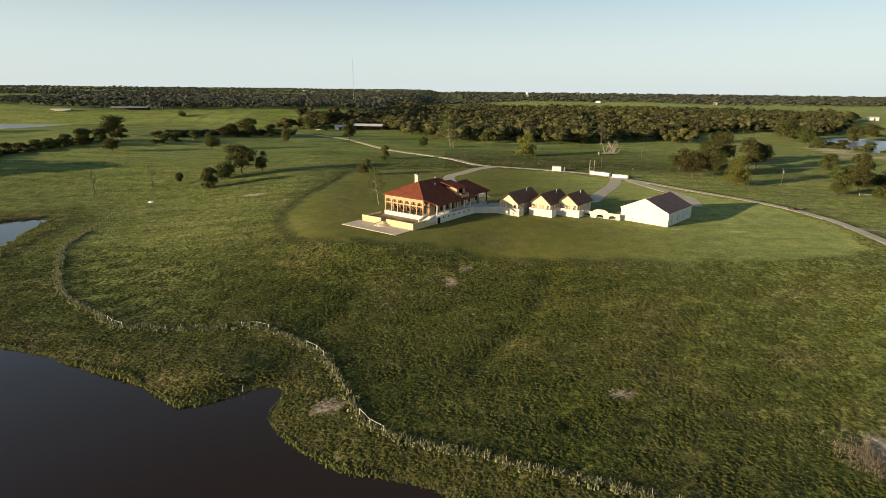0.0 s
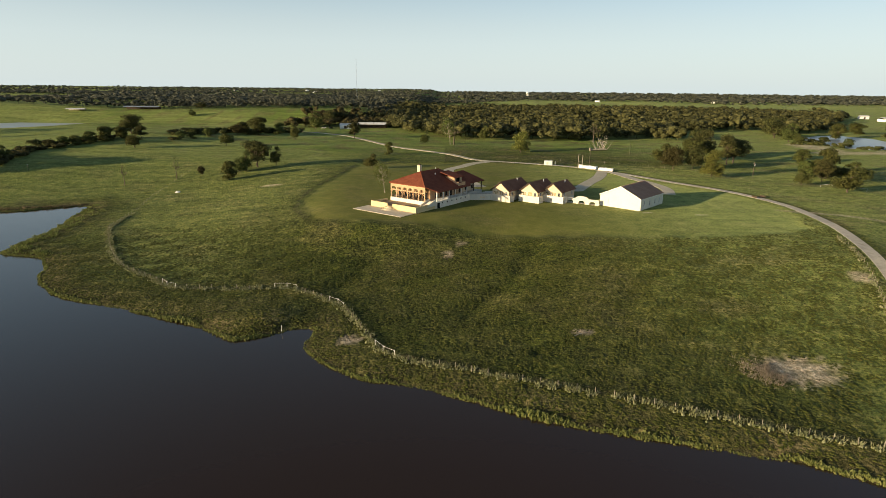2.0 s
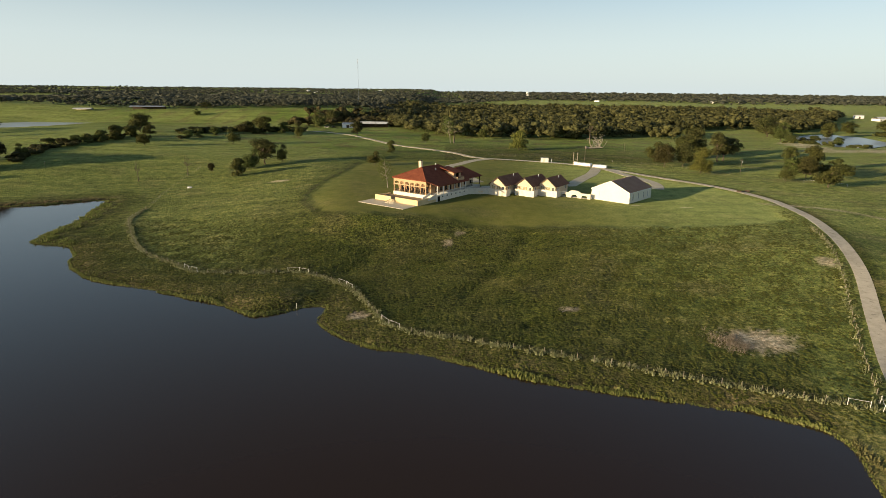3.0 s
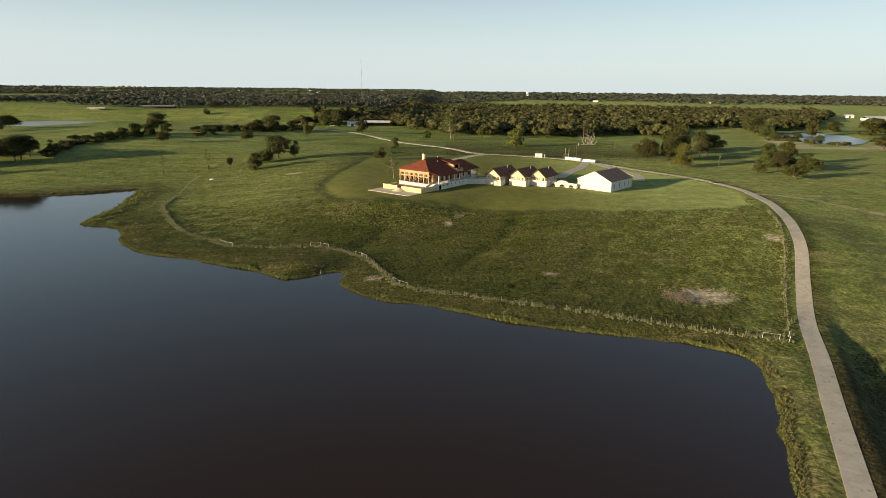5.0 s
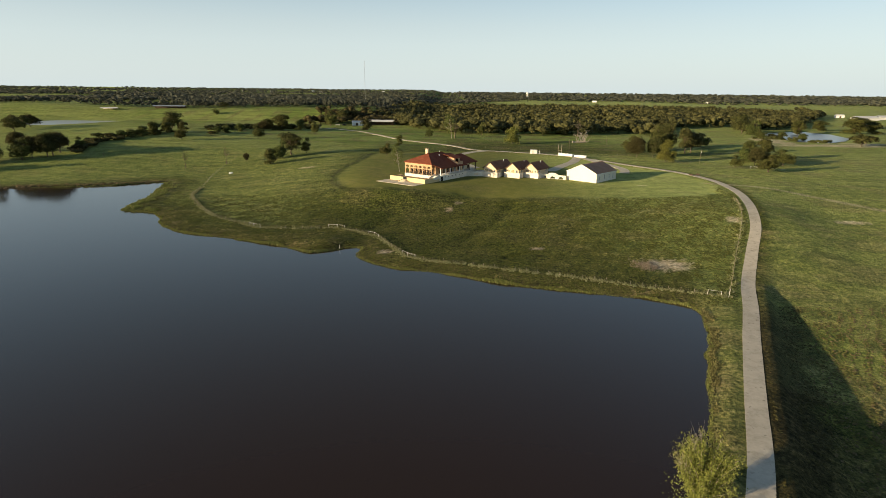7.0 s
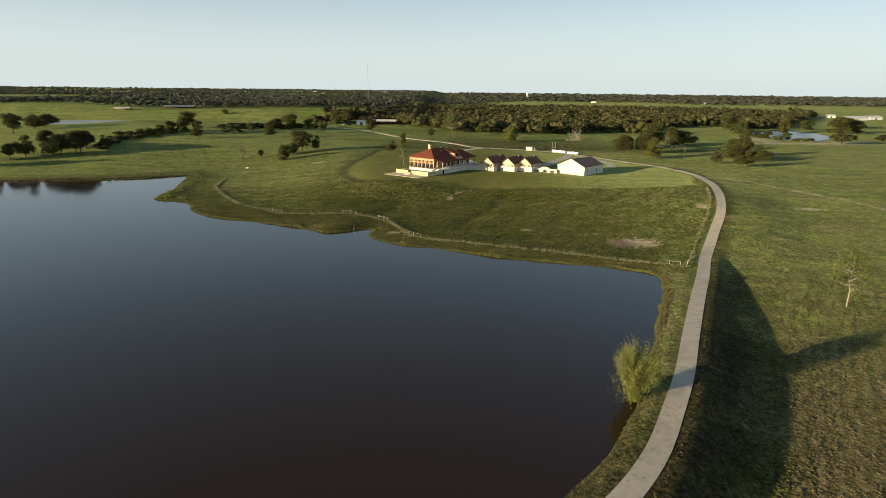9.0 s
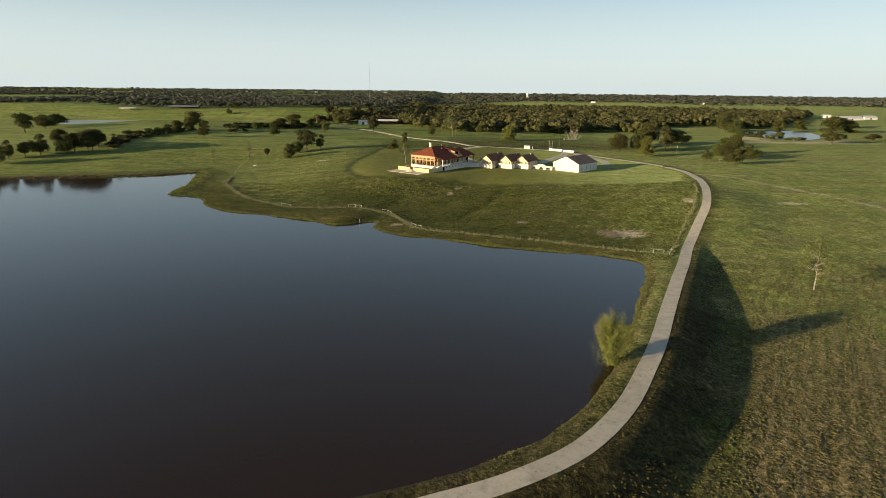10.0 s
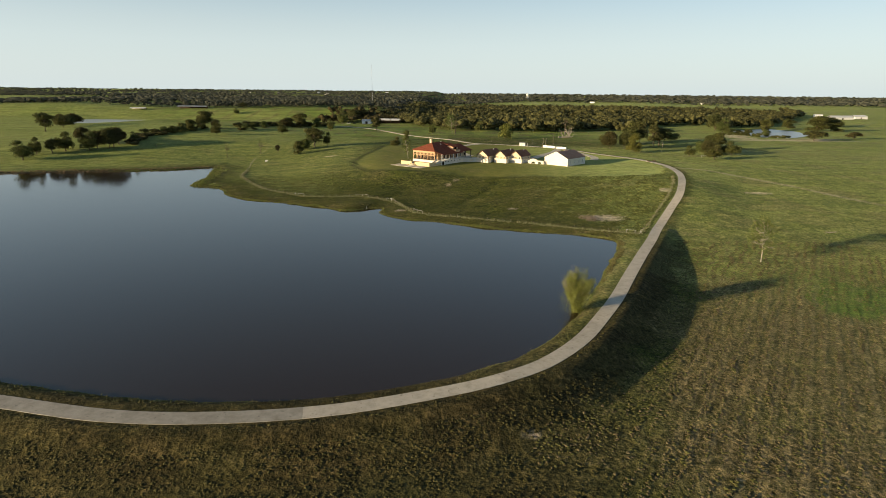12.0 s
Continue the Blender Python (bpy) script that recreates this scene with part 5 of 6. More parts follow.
TREES_NORTHWEST = [
    ("oak_tall", -105.4, 296.7, 17.2, 1.13),
    ("oak_loose", -96.5, 301.6, 12.2, 0.68),
    ("round_green", -111.1, 267.1, 10.7, 0.91),
    ("oak_loose", -111.9, 283.8, 7.9, 1.15),
    ("oak_loose", -109.3, 286.9, 12.8, 0.84),
    ("shrub", -130.3, 278.2, 5.6, 0.60),
    ("bare", -163.4, 261.8, 12.6, 0.90),
    ("bare", -142.4, 274.7, 12.6, 1.04),
    ("oak_loose", -159.4, 391.7, 12.9, 0.97),
    ("oak_tall", -313.9, 724.5, 10.2, 1.70),
    ("oak_loose", -311.2, 688.3, 9.8, 1.14),
    ("round_green", -165.0, 485.3, 16.7, 1.37),
    ("round_green", -181.4, 495.3, 10.9, 1.60),
    ("oak_wide", -179.9, 474.4, 9.6, 1.31),
    ("oak_loose", -125.7, 454.5, 14.4, 0.68),
    ("round_green", -151.2, 502.9, 11.6, 1.13),
    ("round_green", -196.8, 421.6, 8.1, 1.14),
    ("round_green", -192.7, 444.4, 7.7, 1.36),
    ("oak_loose", -137.1, 587.6, 20.1, 0.94),
    ("oak_wide", -134.2, 649.5, 19.1, 1.10),
    ("oak_wide", -120.1, 660.0, 16.3, 1.19),
    ("oak_wide", -439.9, 514.1, 14.3, 1.28),
    ("oak_tall", -433.6, 479.5, 15.9, 1.10),
    ("oak_tall", -435.3, 499.6, 14.5, 1.12),
]
TREES_MIDDLE = [
    ("oak_tall", -79.3, 479.5, 16.1, 0.81),
    ("oak_loose", -39.6, 288.5, 9.2, 1.06),
    ("round_green", -36.8, 357.5, 9.1, 0.79),
    ("thin", -24.8, 213.4, 13.4, 0.81),
    ("oak_loose", -15.3, 429.6, 12.5, 0.78),
    ("thin", 4.7, 434.2, 20.1, 0.91),
    ("oak_loose", 34.5, 474.5, 14.6, 0.74),
    ("round_light", 54.6, 383.2, 15.3, 0.86),
    ("bare", 7.4, 434.4, 19.9, 1.51),
    ("thin", 106.1, 19.3, 15.0, 0.99),
    ("willow", 34.2, -32.0, 12.0, 0.73),
]
TREES_EAST = [
    ("oak_wide", 129.9, 296.8, 15.2, 0.84),
    ("oak_wide", 141.2, 296.8, 15.1, 0.70),
    ("round_light", 140.6, 271.6, 15.0, 0.75),
    ("oak_tall", 174.8, 325.7, 20.9, 0.80),
    ("oak_loose", 163.1, 354.2, 21.3, 0.64),
    ("oak_wide", 169.3, 348.8, 22.3, 0.60),
    ("round_green", 224.1, 332.5, 9.7, 1.24),
    ("oak_loose", 209.6, 293.7, 8.6, 1.60),
    ("round_green", 210.5, 286.7, 15.2, 0.90),
    ("oak_loose", 172.8, 247.2, 8.6, 1.11),
    ("oak_loose", 209.8, 270.3, 9.1, 0.99),
    ("shrub", 216.2, 387.5, 5.3, 0.78),
    ("oak_loose", 182.4, 227.6, 11.7, 1.25),
    ("oak_wide", 190.1, 258.1, 12.0, 0.76),
    ("oak_loose", 208.6, 260.6, 11.5, 1.23),
    ("oak_loose", 136.0, 326.5, 14.1, 1.13),
    ("round_green", 160.4, 339.1, 14.4, 1.21),
    ("oak_tall", 180.4, 330.8, 16.9, 1.14),
    ("oak_loose", 206.8, 376.3, 12.3, 1.46),
    ("oak_loose", 199.2, 269.9, 11.6, 1.42),
    ("round_green", 193.7, 276.8, 9.3, 1.28),
    ("shrub", 353.4, 398.1, 9.6, 1.70),
]
TREES_FAR_EAST = [
    ("round_green", 379.8, 535.2, 15.3, 1.21),
    ("round_green", 338.2, 455.6, 7.0, 1.48),
    ("round_green", 326.6, 471.7, 7.2, 1.58),
    ("round_green", 315.8, 469.4, 5.4, 1.70),
    ("oak_loose", 303.4, 468.0, 10.8, 1.26),
    ("oak_loose", 307.9, 490.4, 19.7, 0.92),
    ("oak_wide", 317.9, 532.5, 22.3, 1.01),
    ("round_green", 439.8, 593.9, 12.8, 1.70),
    ("round_green", 448.5, 544.6, 19.1, 1.68),
    ("round_green", 472.0, 551.8, 14.5, 1.64),
    ("bare", 127.0, 465.5, 18.5, 1.45),
    ("shrub", 410.4, 426.1, 7.2, 1.70),
    ("oak_wide", 539.2, 662.6, 14.7, 1.70),
]
for n, (kind, x, y, height, wide) in enumerate(TREES_WEST + TREES_NORTHWEST + TREES_MIDDLE + TREES_EAST + TREES_FAR_EAST):
    plant(kind, x, y, height, n, wide)


# ---- woods: joined crowns, too many to count ----
def blob(level, rng):
    """A lumpy crown of triangles about 1 wide and 0.8 high."""
    bm = bmesh.new()
    bmesh.ops.create_icosphere(bm, subdivisions=level, radius=1.0)
    bm.verts.ensure_lookup_table()
    v = np.array([p.co for p in bm.verts])
    f = np.array([[p.index for p in q.verts] for q in bm.faces])
    bm.free()
    r = 0.78 + 0.22 * np.sin(3.1 * v[:, 0] + rng.rand() * 6) * np.cos(2.7 * v[:, 1] + rng.rand() * 6) + rng.normal(0, 0.10, len(v))
    return v * r[:, None] * (1, 1, 0.85), f


def cards(n, size, rng):
    d = rng.normal(0, 1, (n, 3))
    d /= np.linalg.norm(d, axis=1)[:, None]
    d[:, 2] = np.abs(d[:, 2]) * 1.1 - 0.25
    q, f = leaf_cards(d * (0.78 + 0.3 * rng.rand(n))[:, None] * (1, 1, 0.9), d + (0, 0, 0.3), size, rng)
    return q, np.vstack([f[:, [0, 1, 2]], f[:, [0, 2, 3]]])


def crown_kind(level, leaves, size, lobes, seed):
    """One woodland tree, 1 m tall to scale up: a few lumpy lobes with leaf sprays, and a trunk."""
    rng = np.random.RandomState(seed)
    vs, fs, n = [], [], 0
    for k in range(lobes):
        a = 6.2832 * k / lobes + rng.rand()
        r = 0.0 if lobes == 1 else 0.22 + 0.06 * rng.rand()
        at = np.array([math.cos(a) * r, math.sin(a) * r, (0.62 if k % 2 else 0.40) + 0.16 * rng.rand() if lobes > 1 else 0.5])
        s = 0.42 if lobes == 1 else 0.26 + 0.07 * rng.rand()
        bv, bf = blob(level, rng)
        cv, cf = cards(leaves // lobes, size / s, rng)
        for v, f in ((bv * 0.86, bf), (cv, cf)):
            vs.append(v * s + at)
            fs.append(f + n)
            n += len(v)
    tv, tf = [], []
    tube(tv, tf, (0, 0, -0.05), (0.02, 0.01, 0.5), 0.022, 0.014, 4)
    tf = np.array(tf)
    vs.append(np.array(tv))
    fs.append(np.vstack([tf[:, [0, 1, 2]], tf[:, [0, 2, 3]]]) + n)
    return np.vstack(vs), np.vstack(fs)


def scatter(name, spots, tall, kinds, material, label, category, seed, flat=1.0, sink=0.08):
    rng = np.random.RandomState(seed)
    z = heights(spots[:, 0], spots[:, 1])
    vs, fs, n = [], [], 0
    which = rng.randint(0, len(kinds), len(spots))
    for k, (kv, kf) in enumerate(kinds):
        i = np.where(which == k)[0]
        if not len(i):
            continue
        a = rng.rand(len(i)) * 6.2832
        c, s = np.cos(a)[:, None], np.sin(a)[:, None]
        h = (tall[i] if np.ndim(tall) else np.full(len(i), tall))[:, None] * (0.5 + 0.75 * rng.rand(len(i), 1))
        w = h * (0.95 + 0.5 * rng.rand(len(i), 1)) * flat
        x = (kv[:, 0] * c - kv[:, 1] * s) * w + spots[i, :1]
        y = (kv[:, 0] * s + kv[:, 1] * c) * w + spots[i, 1:2]
        zz = (kv[:, 2] - sink) * h + z[i, None]
        vs.append(np.stack([x, y, zz], 2).reshape(-1, 3))
        fs.append((kf[None] + (np.arange(len(i)) * len(kv))[:, None, None]).reshape(-1, 3) + n)
        n += len(i) * len(kv)
    me = raw_mesh(name, np.vstack(vs), np.vstack(fs), material)
    return tagged(new(name, me), label, category, kind="stuff")


def jittered(x0, x1, y0, y1, step, rng):
    gx, gy = np.meshgrid(np.arange(x0, x1, step), np.arange(y0, y1, step))
    p = np.stack([gx.ravel(), gy.ravel()], 1)
    return p + rng.uniform(-0.48, 0.48, p.shape) * step


EDGE = np.array([(-95, 665), (-62, 640), (-50, 590), (-24, 520), (5, 474), (34, 489), (61, 480), (87, 470), (117, 481), (147, 494), (182, 512), (209, 490), (240, 560), (280, 615), (335, 640), (350, 610), (322, 540),
                 (335, 520), (350, 570), (395, 600), (470, 680), (561, 805), (640, 900), (700, 1000), (740, 1130), (300, 1260), (-60, 1300), (-90, 900), (-70, 720), (-120, 640)], float)


def build_woods():
    rng = np.random.RandomState(4)
    near_kinds = [crown_kind(2, 170, 0.050, 5, s) for s in (1, 2, 3, 4, 5)]
    mid_kinds = [crown_kind(1, 44, 0.080, 3, s) for s in (6, 7, 8, 9)]
    far_kinds = [crown_kind(1, 9, 0.15, 1, s) for s in (10, 11, 12, 13)]
    p = jittered(-140, 920, 460, 1560, 12.5, rng)
    d, _ = to_line(p[:, 0], p[:, 1], EDGE, True)
    ok = inside(p[:, 0], p[:, 1], EDGE) & ((waves(p[:, 0], p[:, 1], 210, 40) < 0.62) | (p[:, 1] < 620)) & (far_pond(p[:, 0], p[:, 1], POND_EAST) > 6)
    p, d = p[ok], d[ok]
    front = (d < 34) & (p[:, 1] < 720)
    scatter("woodland_edge", p[front], 13.5, near_kinds, LEAF_WOOD, "dark mixed woodland edge behind the pasture", "woods", 1)
    scatter("woodland", p[~front], 13.5, mid_kinds, LEAF_WOOD, "dense mixed woodland stretching away behind the pasture", "woods", 2)
    # far country: woods and fields in turn to the horizon
    spots, tall = [], []
    for r0, r1, step, h in ((700, 900, 13, 11), (900, 1300, 16, 10.5), (1300, 2000, 20, 10.8), (2000, 3000, 32, 9.5), (3000, 4400, 48, 10)):
        q = jittered(-r1, r1, 700, r1, step, rng)
        r = np.hypot(q[:, 0], q[:, 1])
        ang = np.degrees(np.arctan2(q[:, 0], q[:, 1] + 160))
        wood = waves(q[:, 0] * 0.8, q[:, 1], 900, 50) + 0.5 * waves(q[:, 0], q[:, 1], 330, 51) + 0.5 * rng.rand(len(q))
        keep = (r >= r0) & (r < r1) & (np.abs(ang) < 47) & (wood > np.where(q[:, 0] < 0, -0.3, np.where(r > 2050, -0.55, 0.0)))
        keep &= ~inside(q[:, 0], q[:, 1], EDGE)
        west = q[:, 0] < -60
        line = 742 + 10 * waves(q[:, 0], q[:, 1], 120, 55)
        keep &= np.where(west, q[:, 1] > line, True)
        keep &= np.where(q[:, 0] > 480, (r > 1120) & (wood > np.where(r > 2050, -0.4, 0.22)), True) & ~((r > 1330) & (r < 2000) & (q[:, 0] > 60) & (wood < 0.9))
        keep |= west & (np.abs(q[:, 1] - line - 24) < 24) & (r >= r0) & (r < r1) & (q[:, 0] > -900)
        spots.append(q[keep])
        tall.append(np.where((q[keep, 0] > 60) & (r[keep] > 2050), h * 1.7, h))
    q, h = np.vstack(spots), np.concatenate(tall)
    close = np.hypot(q[:, 0], q[:, 1]) < 1000
    scatter("distant_woods", q[close], h[close], mid_kinds, LEAF_FAR_HAZE, "dark belt of woods beyond the green fields", "woods", 3)
    scatter("horizon_woods", q[~close], h[~close], far_kinds, LEAF_FAR_HAZE, "hazy dark woods along the flat horizon", "woods", 4, 1.5)
    # hedge between the western fields
    hedge = spline([(-247, 288), (-257, 315), (-263, 340), (-261, 356), (-258, 373), (-253, 388), (-248, 404)], 2.2)
    hedge = hedge + rng.normal(0, 1.6, hedge.shape)
    scatter("hedgerow", hedge, 5.0, near_kinds, LEAF_OAK, "dark bushy hedgerow between two fields", "hedge", 5, 1.3, 0.25)
    hedge = spline([(-222, 438), (-206, 462), (-190, 500), (-160, 520), (-140, 535)], 2.6)
    hedge = hedge + rng.normal(0, 2.5, hedge.shape)
    scatter("hedgerow", hedge, 6.5, near_kinds, LEAF_OAK, "dark bushy hedgerow behind the pasture", "hedge", 6, 1.3, 0.25)
    hedge = spline([(300, 468), (318, 452), (326, 436), (336, 424), (352, 436)], 5.0)
    hedge = hedge + rng.normal(0, 1.8, hedge.shape)
    scatter("pond_scrub", hedge, 4.5, near_kinds, LEAF_GREEN, "green scrub along the far pond's bank", "scrub", 7, 1.3, 0.25)
    farm = jittered(-175, -55, 618, 700, 12, rng)
    farm = farm[rng.rand(len(farm)) < 0.75]
    scatter("farm_trees", farm, 11.5, near_kinds, LEAF_WOOD, "dark trees round the far farm sheds", "woods", 8)


build_woods()


# ---- sheds, tanks, poles and other things in the pasture ----
def shed(name, x, y, turn, size, roof_z, wall, roof, label, category, open_front=False, group=""):
    """A simple low-pitched farm building."""
    L, D, E = size
    s = thing(name, (x, y, ground_at(x, y)), label, category, group, turn)
    if open_front:
        for k in np.linspace(-L / 2 + 0.3, L / 2 - 0.3, max(3, int(L / 5))):
            for v in (0.3, D - 0.3):
                box_part("post", (k, v, -0.5), (0.25, 0.25, E + 0.5), DARKWOOD, s)
        box_part("back_wall", (0, D - 0.15, -0.5), (L, 0.2, E + 0.5), wall, s)
    else:
        bm = bmesh.new()
        pierced_wall(bm, -L / 2, L / 2, -0.5, E, 0.2, [(0, min(3.0, L / 3), 0.05, E * 0.75)])
        part("front_wall", bm, wall, s)
        box_part("door", (0, 0.25, 0), (min(2.9, L / 3), 0.08, E * 0.75), DARKWOOD, s)
        box_part("back_wall", (0, D - 0.1, -0.5), (L, 0.2, E + 0.5), wall, s)
        for k in (-1, 1):
            box_part("end_wall", (k * (L / 2 - 0.1), D / 2, -0.5), (0.2, D - 0.42, E + 0.5), wall, s)
    o = 0.5
    sheet_part("roof", [((-L / 2 - o, -o, E), (L / 2 + o, -o, E), (L / 2 + o, D / 2, roof_z), (-L / 2 - o, D / 2, roof_z)),
                        ((-L / 2 - o, D / 2, roof_z), (L / 2 + o, D / 2, roof_z), (L / 2 + o, D + o, E), (-L / 2 - o, D + o, E))], 0.15, roof, s, "pale sheet-metal roof")
    return s


PALEROOF = surface("pale_steel_roof", (0.46, 0.46, 0.45), (0.64, 0.64, 0.62), 2.0, 0.2, 0.5, 0.006, 0.1, 0.0, 0.4)
shed("farm_shed", -108, 601, -4, (12, 9, 4.2), 5.4, WHITEPAINT, PALEROOF, "pale green-white farm shed among dark trees", "shed")
shed("open_barn", -80, 602, -4, (30, 13, 4.4), 6.4, DARKWOOD, PALEROOF, "open-sided farm barn with a pale metal roof", "barn", True)
shed("field_shed", -464, 702, 10, (21, 8, 3.0), 4.2, STEEL_WALL, PALEROOF, "long open-fronted shed with a pale roof at the field's edge", "shed", True)
shed("pole_barn", -391, 722, 5, (43, 9, 3.2), 4.4, DARKWOOD, GALV, "long dark open pole barn at the far field's edge", "barn", True)
shed("white_hall", 744, 897, 8, (25, 14, 4.0), 7.0, WHITEPAINT, PALEROOF, "white hall with a pale roof beside the long one", "shed")
shed("white_shed", 693, 938, -10, (13, 9, 4.5), 6.0, WHITEPAINT, PALEROOF, "small white shed in the distant pasture", "shed")
shed("white_hall", 679, 849, 10, (42, 14, 3.6), 6.6, WHITEPAINT, PALEROOF, "long white hall in the distant pasture", "shed")
for n, (x, y) in enumerate([(-520, 2300), (-760, 2450), (-640, 2700), (-900, 2500), (300, 2500), (520, 1980), (-330, 2900), (1350, 2500), (1500, 2650), (1180, 2050), (900, 1950), (1030, 2020)]):
    shed("distant_house", x, y, 30 * n, (15, 9, 3.6), 6.0, WHITEPAINT, PALEROOF if n % 2 else WHITEPAINT, "tiny white house far off among the woods", "house", False, "houses on the horizon")


def build_yard_things():
    # small white shed and two long white tanks by the lane
    b = thing("pump_house", (62.0, 312.0, ground_at(62, 312)), "small white pump house beside the gravel lane", "shed", "", -8)
    box_part("body", (0, 1.5, -0.3), (4.6, 3.2, 2.7), WHITEPAINT, b, "", 0.05)
    box_part("lid", (0, 1.5, 2.4), (4.9, 3.5, 0.16), WHITEPAINT, b)
    box_part("door", (-0.6, -0.23, 0), (1.0, 0.08, 2.0), STEEL_WALL, b)
    for k in (-1, 1):
        rod_part("pipe", (3.3 + 1.6 * k * 0.5, 1.2, -0.3), (3.3 + 1.6 * k * 0.5, 1.2, 2.2), 0.22, GALV, b)
    for n, (x, y, L) in enumerate(((83.0, 296.5, 8.2), (89.8, 288.2, 7.8))):
        c = thing("container", (x, y, ground_at(x, y)), "long low white steel container beside the lane", "container", "containers by the lane", -42 if n == 0 else -30)
        bm = bmesh.new()
        solid(bm, (0, 0, 0.25), (L, 2.2, 1.5))
        bmesh.ops.bevel(bm, geom=bm.edges[:], offset=0.06, segments=1, affect="EDGES")
        body = part("body", bm, WHITEPAINT, c)
        bm = bmesh.new()
        for k in np.arange(-L / 2 + 0.4, L / 2 - 0.2, 0.6):
            solid(bm, (k, -1.13, 0.4), (0.12, 0.07, 1.2))
        part("rib", bm, WHITEPAINT, body)
        for k in (-L / 2 + 0.8, L / 2 - 0.8):
            box_part("skid", (k, 0, -0.3), (0.3, 2.2, 0.56), DARKWOOD, c)
        box_part("hatch", (0, 0, 1.75), (0.9, 0.9, 0.2), WHITEPAINT, c)
    f = thing("post_frame", (78.5, 301.5, ground_at(78.5, 301.5)), "tall pale frame of two posts beside the containers", "frame", "", -30)
    for k in (-1.2, 1.2):
        rod_part("post", (k, 0, -0.4), (k, 0, 7.4), 0.16, POSTWOOD, f)
    rod_part("crossbar", (-1.2, 0, 3.4), (1.2, 0, 3.4), 0.09, POSTWOOD, f)
    box_part("panel", (0.4, -0.3, 0), (2.2, 0.5, 1.9), WHITEPAINT, f, "white panel at its foot")
    # utility poles
    for x, y, h, arm in ((162, 271, 8.6, 1), (89, 322, 9.5, 0), (-225, 280, 3.0, 0), (61, 395, 6.5, 0), (133, 385, 6.5, 0), (-72, 560, 9.0, 0)):
        p = thing("utility_pole", (x, y, ground_at(x, y)), "weathered wooden pole standing in the grass", "pole", "poles in the pasture", 20)
        rod_part("shaft", (0, 0, -0.6), (0, 0, h), 0.12, BARK, p)
        if arm:
            box_part("crossarm", (0, 0, h - 0.9), (2.2, 0.14, 0.16), POSTWOOD, p)
            rod_part("transformer", (0.35, 0, h - 2.3), (0.35, 0, h - 1.3), 0.28, GALV, p)
        else:
            box_part("cap", (0, 0, h), (0.34, 0.34, 0.1), GALV, p)
    k = thing("stake", (-34.6, 88.0, -0.6), "pale thin stake leaning in the shallow cove", "stake")
    rod_part("shaft", (0, 0, 0), (0.25, 0, 2.1), 0.05, PIPEPAINT, k)
    box_part("cap", (0.25, 0, 2.08), (0.13, 0.13, 0.05), PIPEPAINT, k)
    # low white feed trough in the meadow
    x, y = -129, 246
    t = thing("feed_trough", (x, y, ground_at(x, y)), "low white feed trough lying in the meadow", "trough", "", 20)
    bm = bmesh.new()
    made = bmesh.ops.create_cone(bm, cap_ends=True, segments=14, radius1=0.9, radius2=0.6, depth=0.7)["verts"]
    bmesh.ops.scale(bm, vec=(1.5, 0.8, 1), verts=made)
    bmesh.ops.translate(bm, vec=(0, 0, 0.3), verts=made)
    part("tub", bm, WHITEPAINT, t)
    box_part("bar", (0, 0, 0.65), (1.8, 0.15, 0.1), GALV, t)
    # fallen dead tree
    rng = np.random.RandomState(6)
    v, fc = [], []
    tube(v, fc, (-4, 0, 0.5), (3.5, 0.4, 0.8), 0.55, 0.45, 8)
    tube(v, fc, (-4.3, 0, 0.5), (-3.4, 0, 0.55), 1.1, 0.55, 8)
    for k in range(16):
        a = np.array([-1.5 + 5.5 * rng.rand(), 0.2, 0.7])
        b = a + (rng.normal(0, 2.2), rng.normal(0, 2.0), 2.0 + 3.6 * rng.rand())
        m = (a + b) / 2 + rng.normal(0, 0.35, 3)
        tube(v, fc, a, m, 0.22, 0.14, 5)
        tube(v, fc, m, b, 0.14, 0.04, 5)
        for _ in range(3):
            tube(v, fc, m + (b - m) * rng.rand(), b + rng.normal(0, 1.0, 3), 0.07, 0.02, 4)
    me = raw_mesh("fallen_tree", v, fc, PALEBARK, True)
    ob = new("fallen_tree", me)
    ob.matrix_world = pose(114, 399, ground_at(114, 399), 0, 0, 8) @ Matrix.Scale(1.5, 4)
    tagged(ob, "bleached fallen dead tree with bare branches", "tree")
    # small cattle guard where the road bends
    x, y = 134.5, 213
    g = thing("cattle_guard", (x, y, ground_at(x, y)), "dark pipe cattle guard at the road bend", "grid", "", 110)
    for k in (-2.4, 2.4):
        box_part("rail", (0, k, -0.2), (2.6, 0.2, 0.9), DARKWOOD, g)
    for k in (-1.1, -0.55, 0.0, 0.55, 1.1):
        box_part("bar", (k, 0, 0.06), (0.14, 4.6, 0.07), DARKWOOD, g)
    # radio mast with its stays, far behind the woods
    x, y = -138, 889
    m = thing("radio_mast", (x, y, ground_at(x, y)), "slender lattice radio mast above the far woods", "mast")
    for k in range(3):
        a = 2.094 * k
        rod_part("leg", (math.cos(a) * 0.5, math.sin(a) * 0.5, -0.5), (math.cos(a) * 0.3, math.sin(a) * 0.3, 70), 0.04, GALV, m, "", 5)
    bm = bmesh.new()
    for z in np.arange(0, 69, 1.6):
        for k in range(3):
            a, b = 2.094 * k, 2.094 * (k + 1)
            rod(bm, (math.cos(a) * 0.45, math.sin(a) * 0.45, z), (math.cos(b) * 0.42, math.sin(b) * 0.42, z + 1.6), 0.04, 4)
    part("lattice", bm, GALV, m)
    # water tower on the horizon
    x, y = 330, 2350
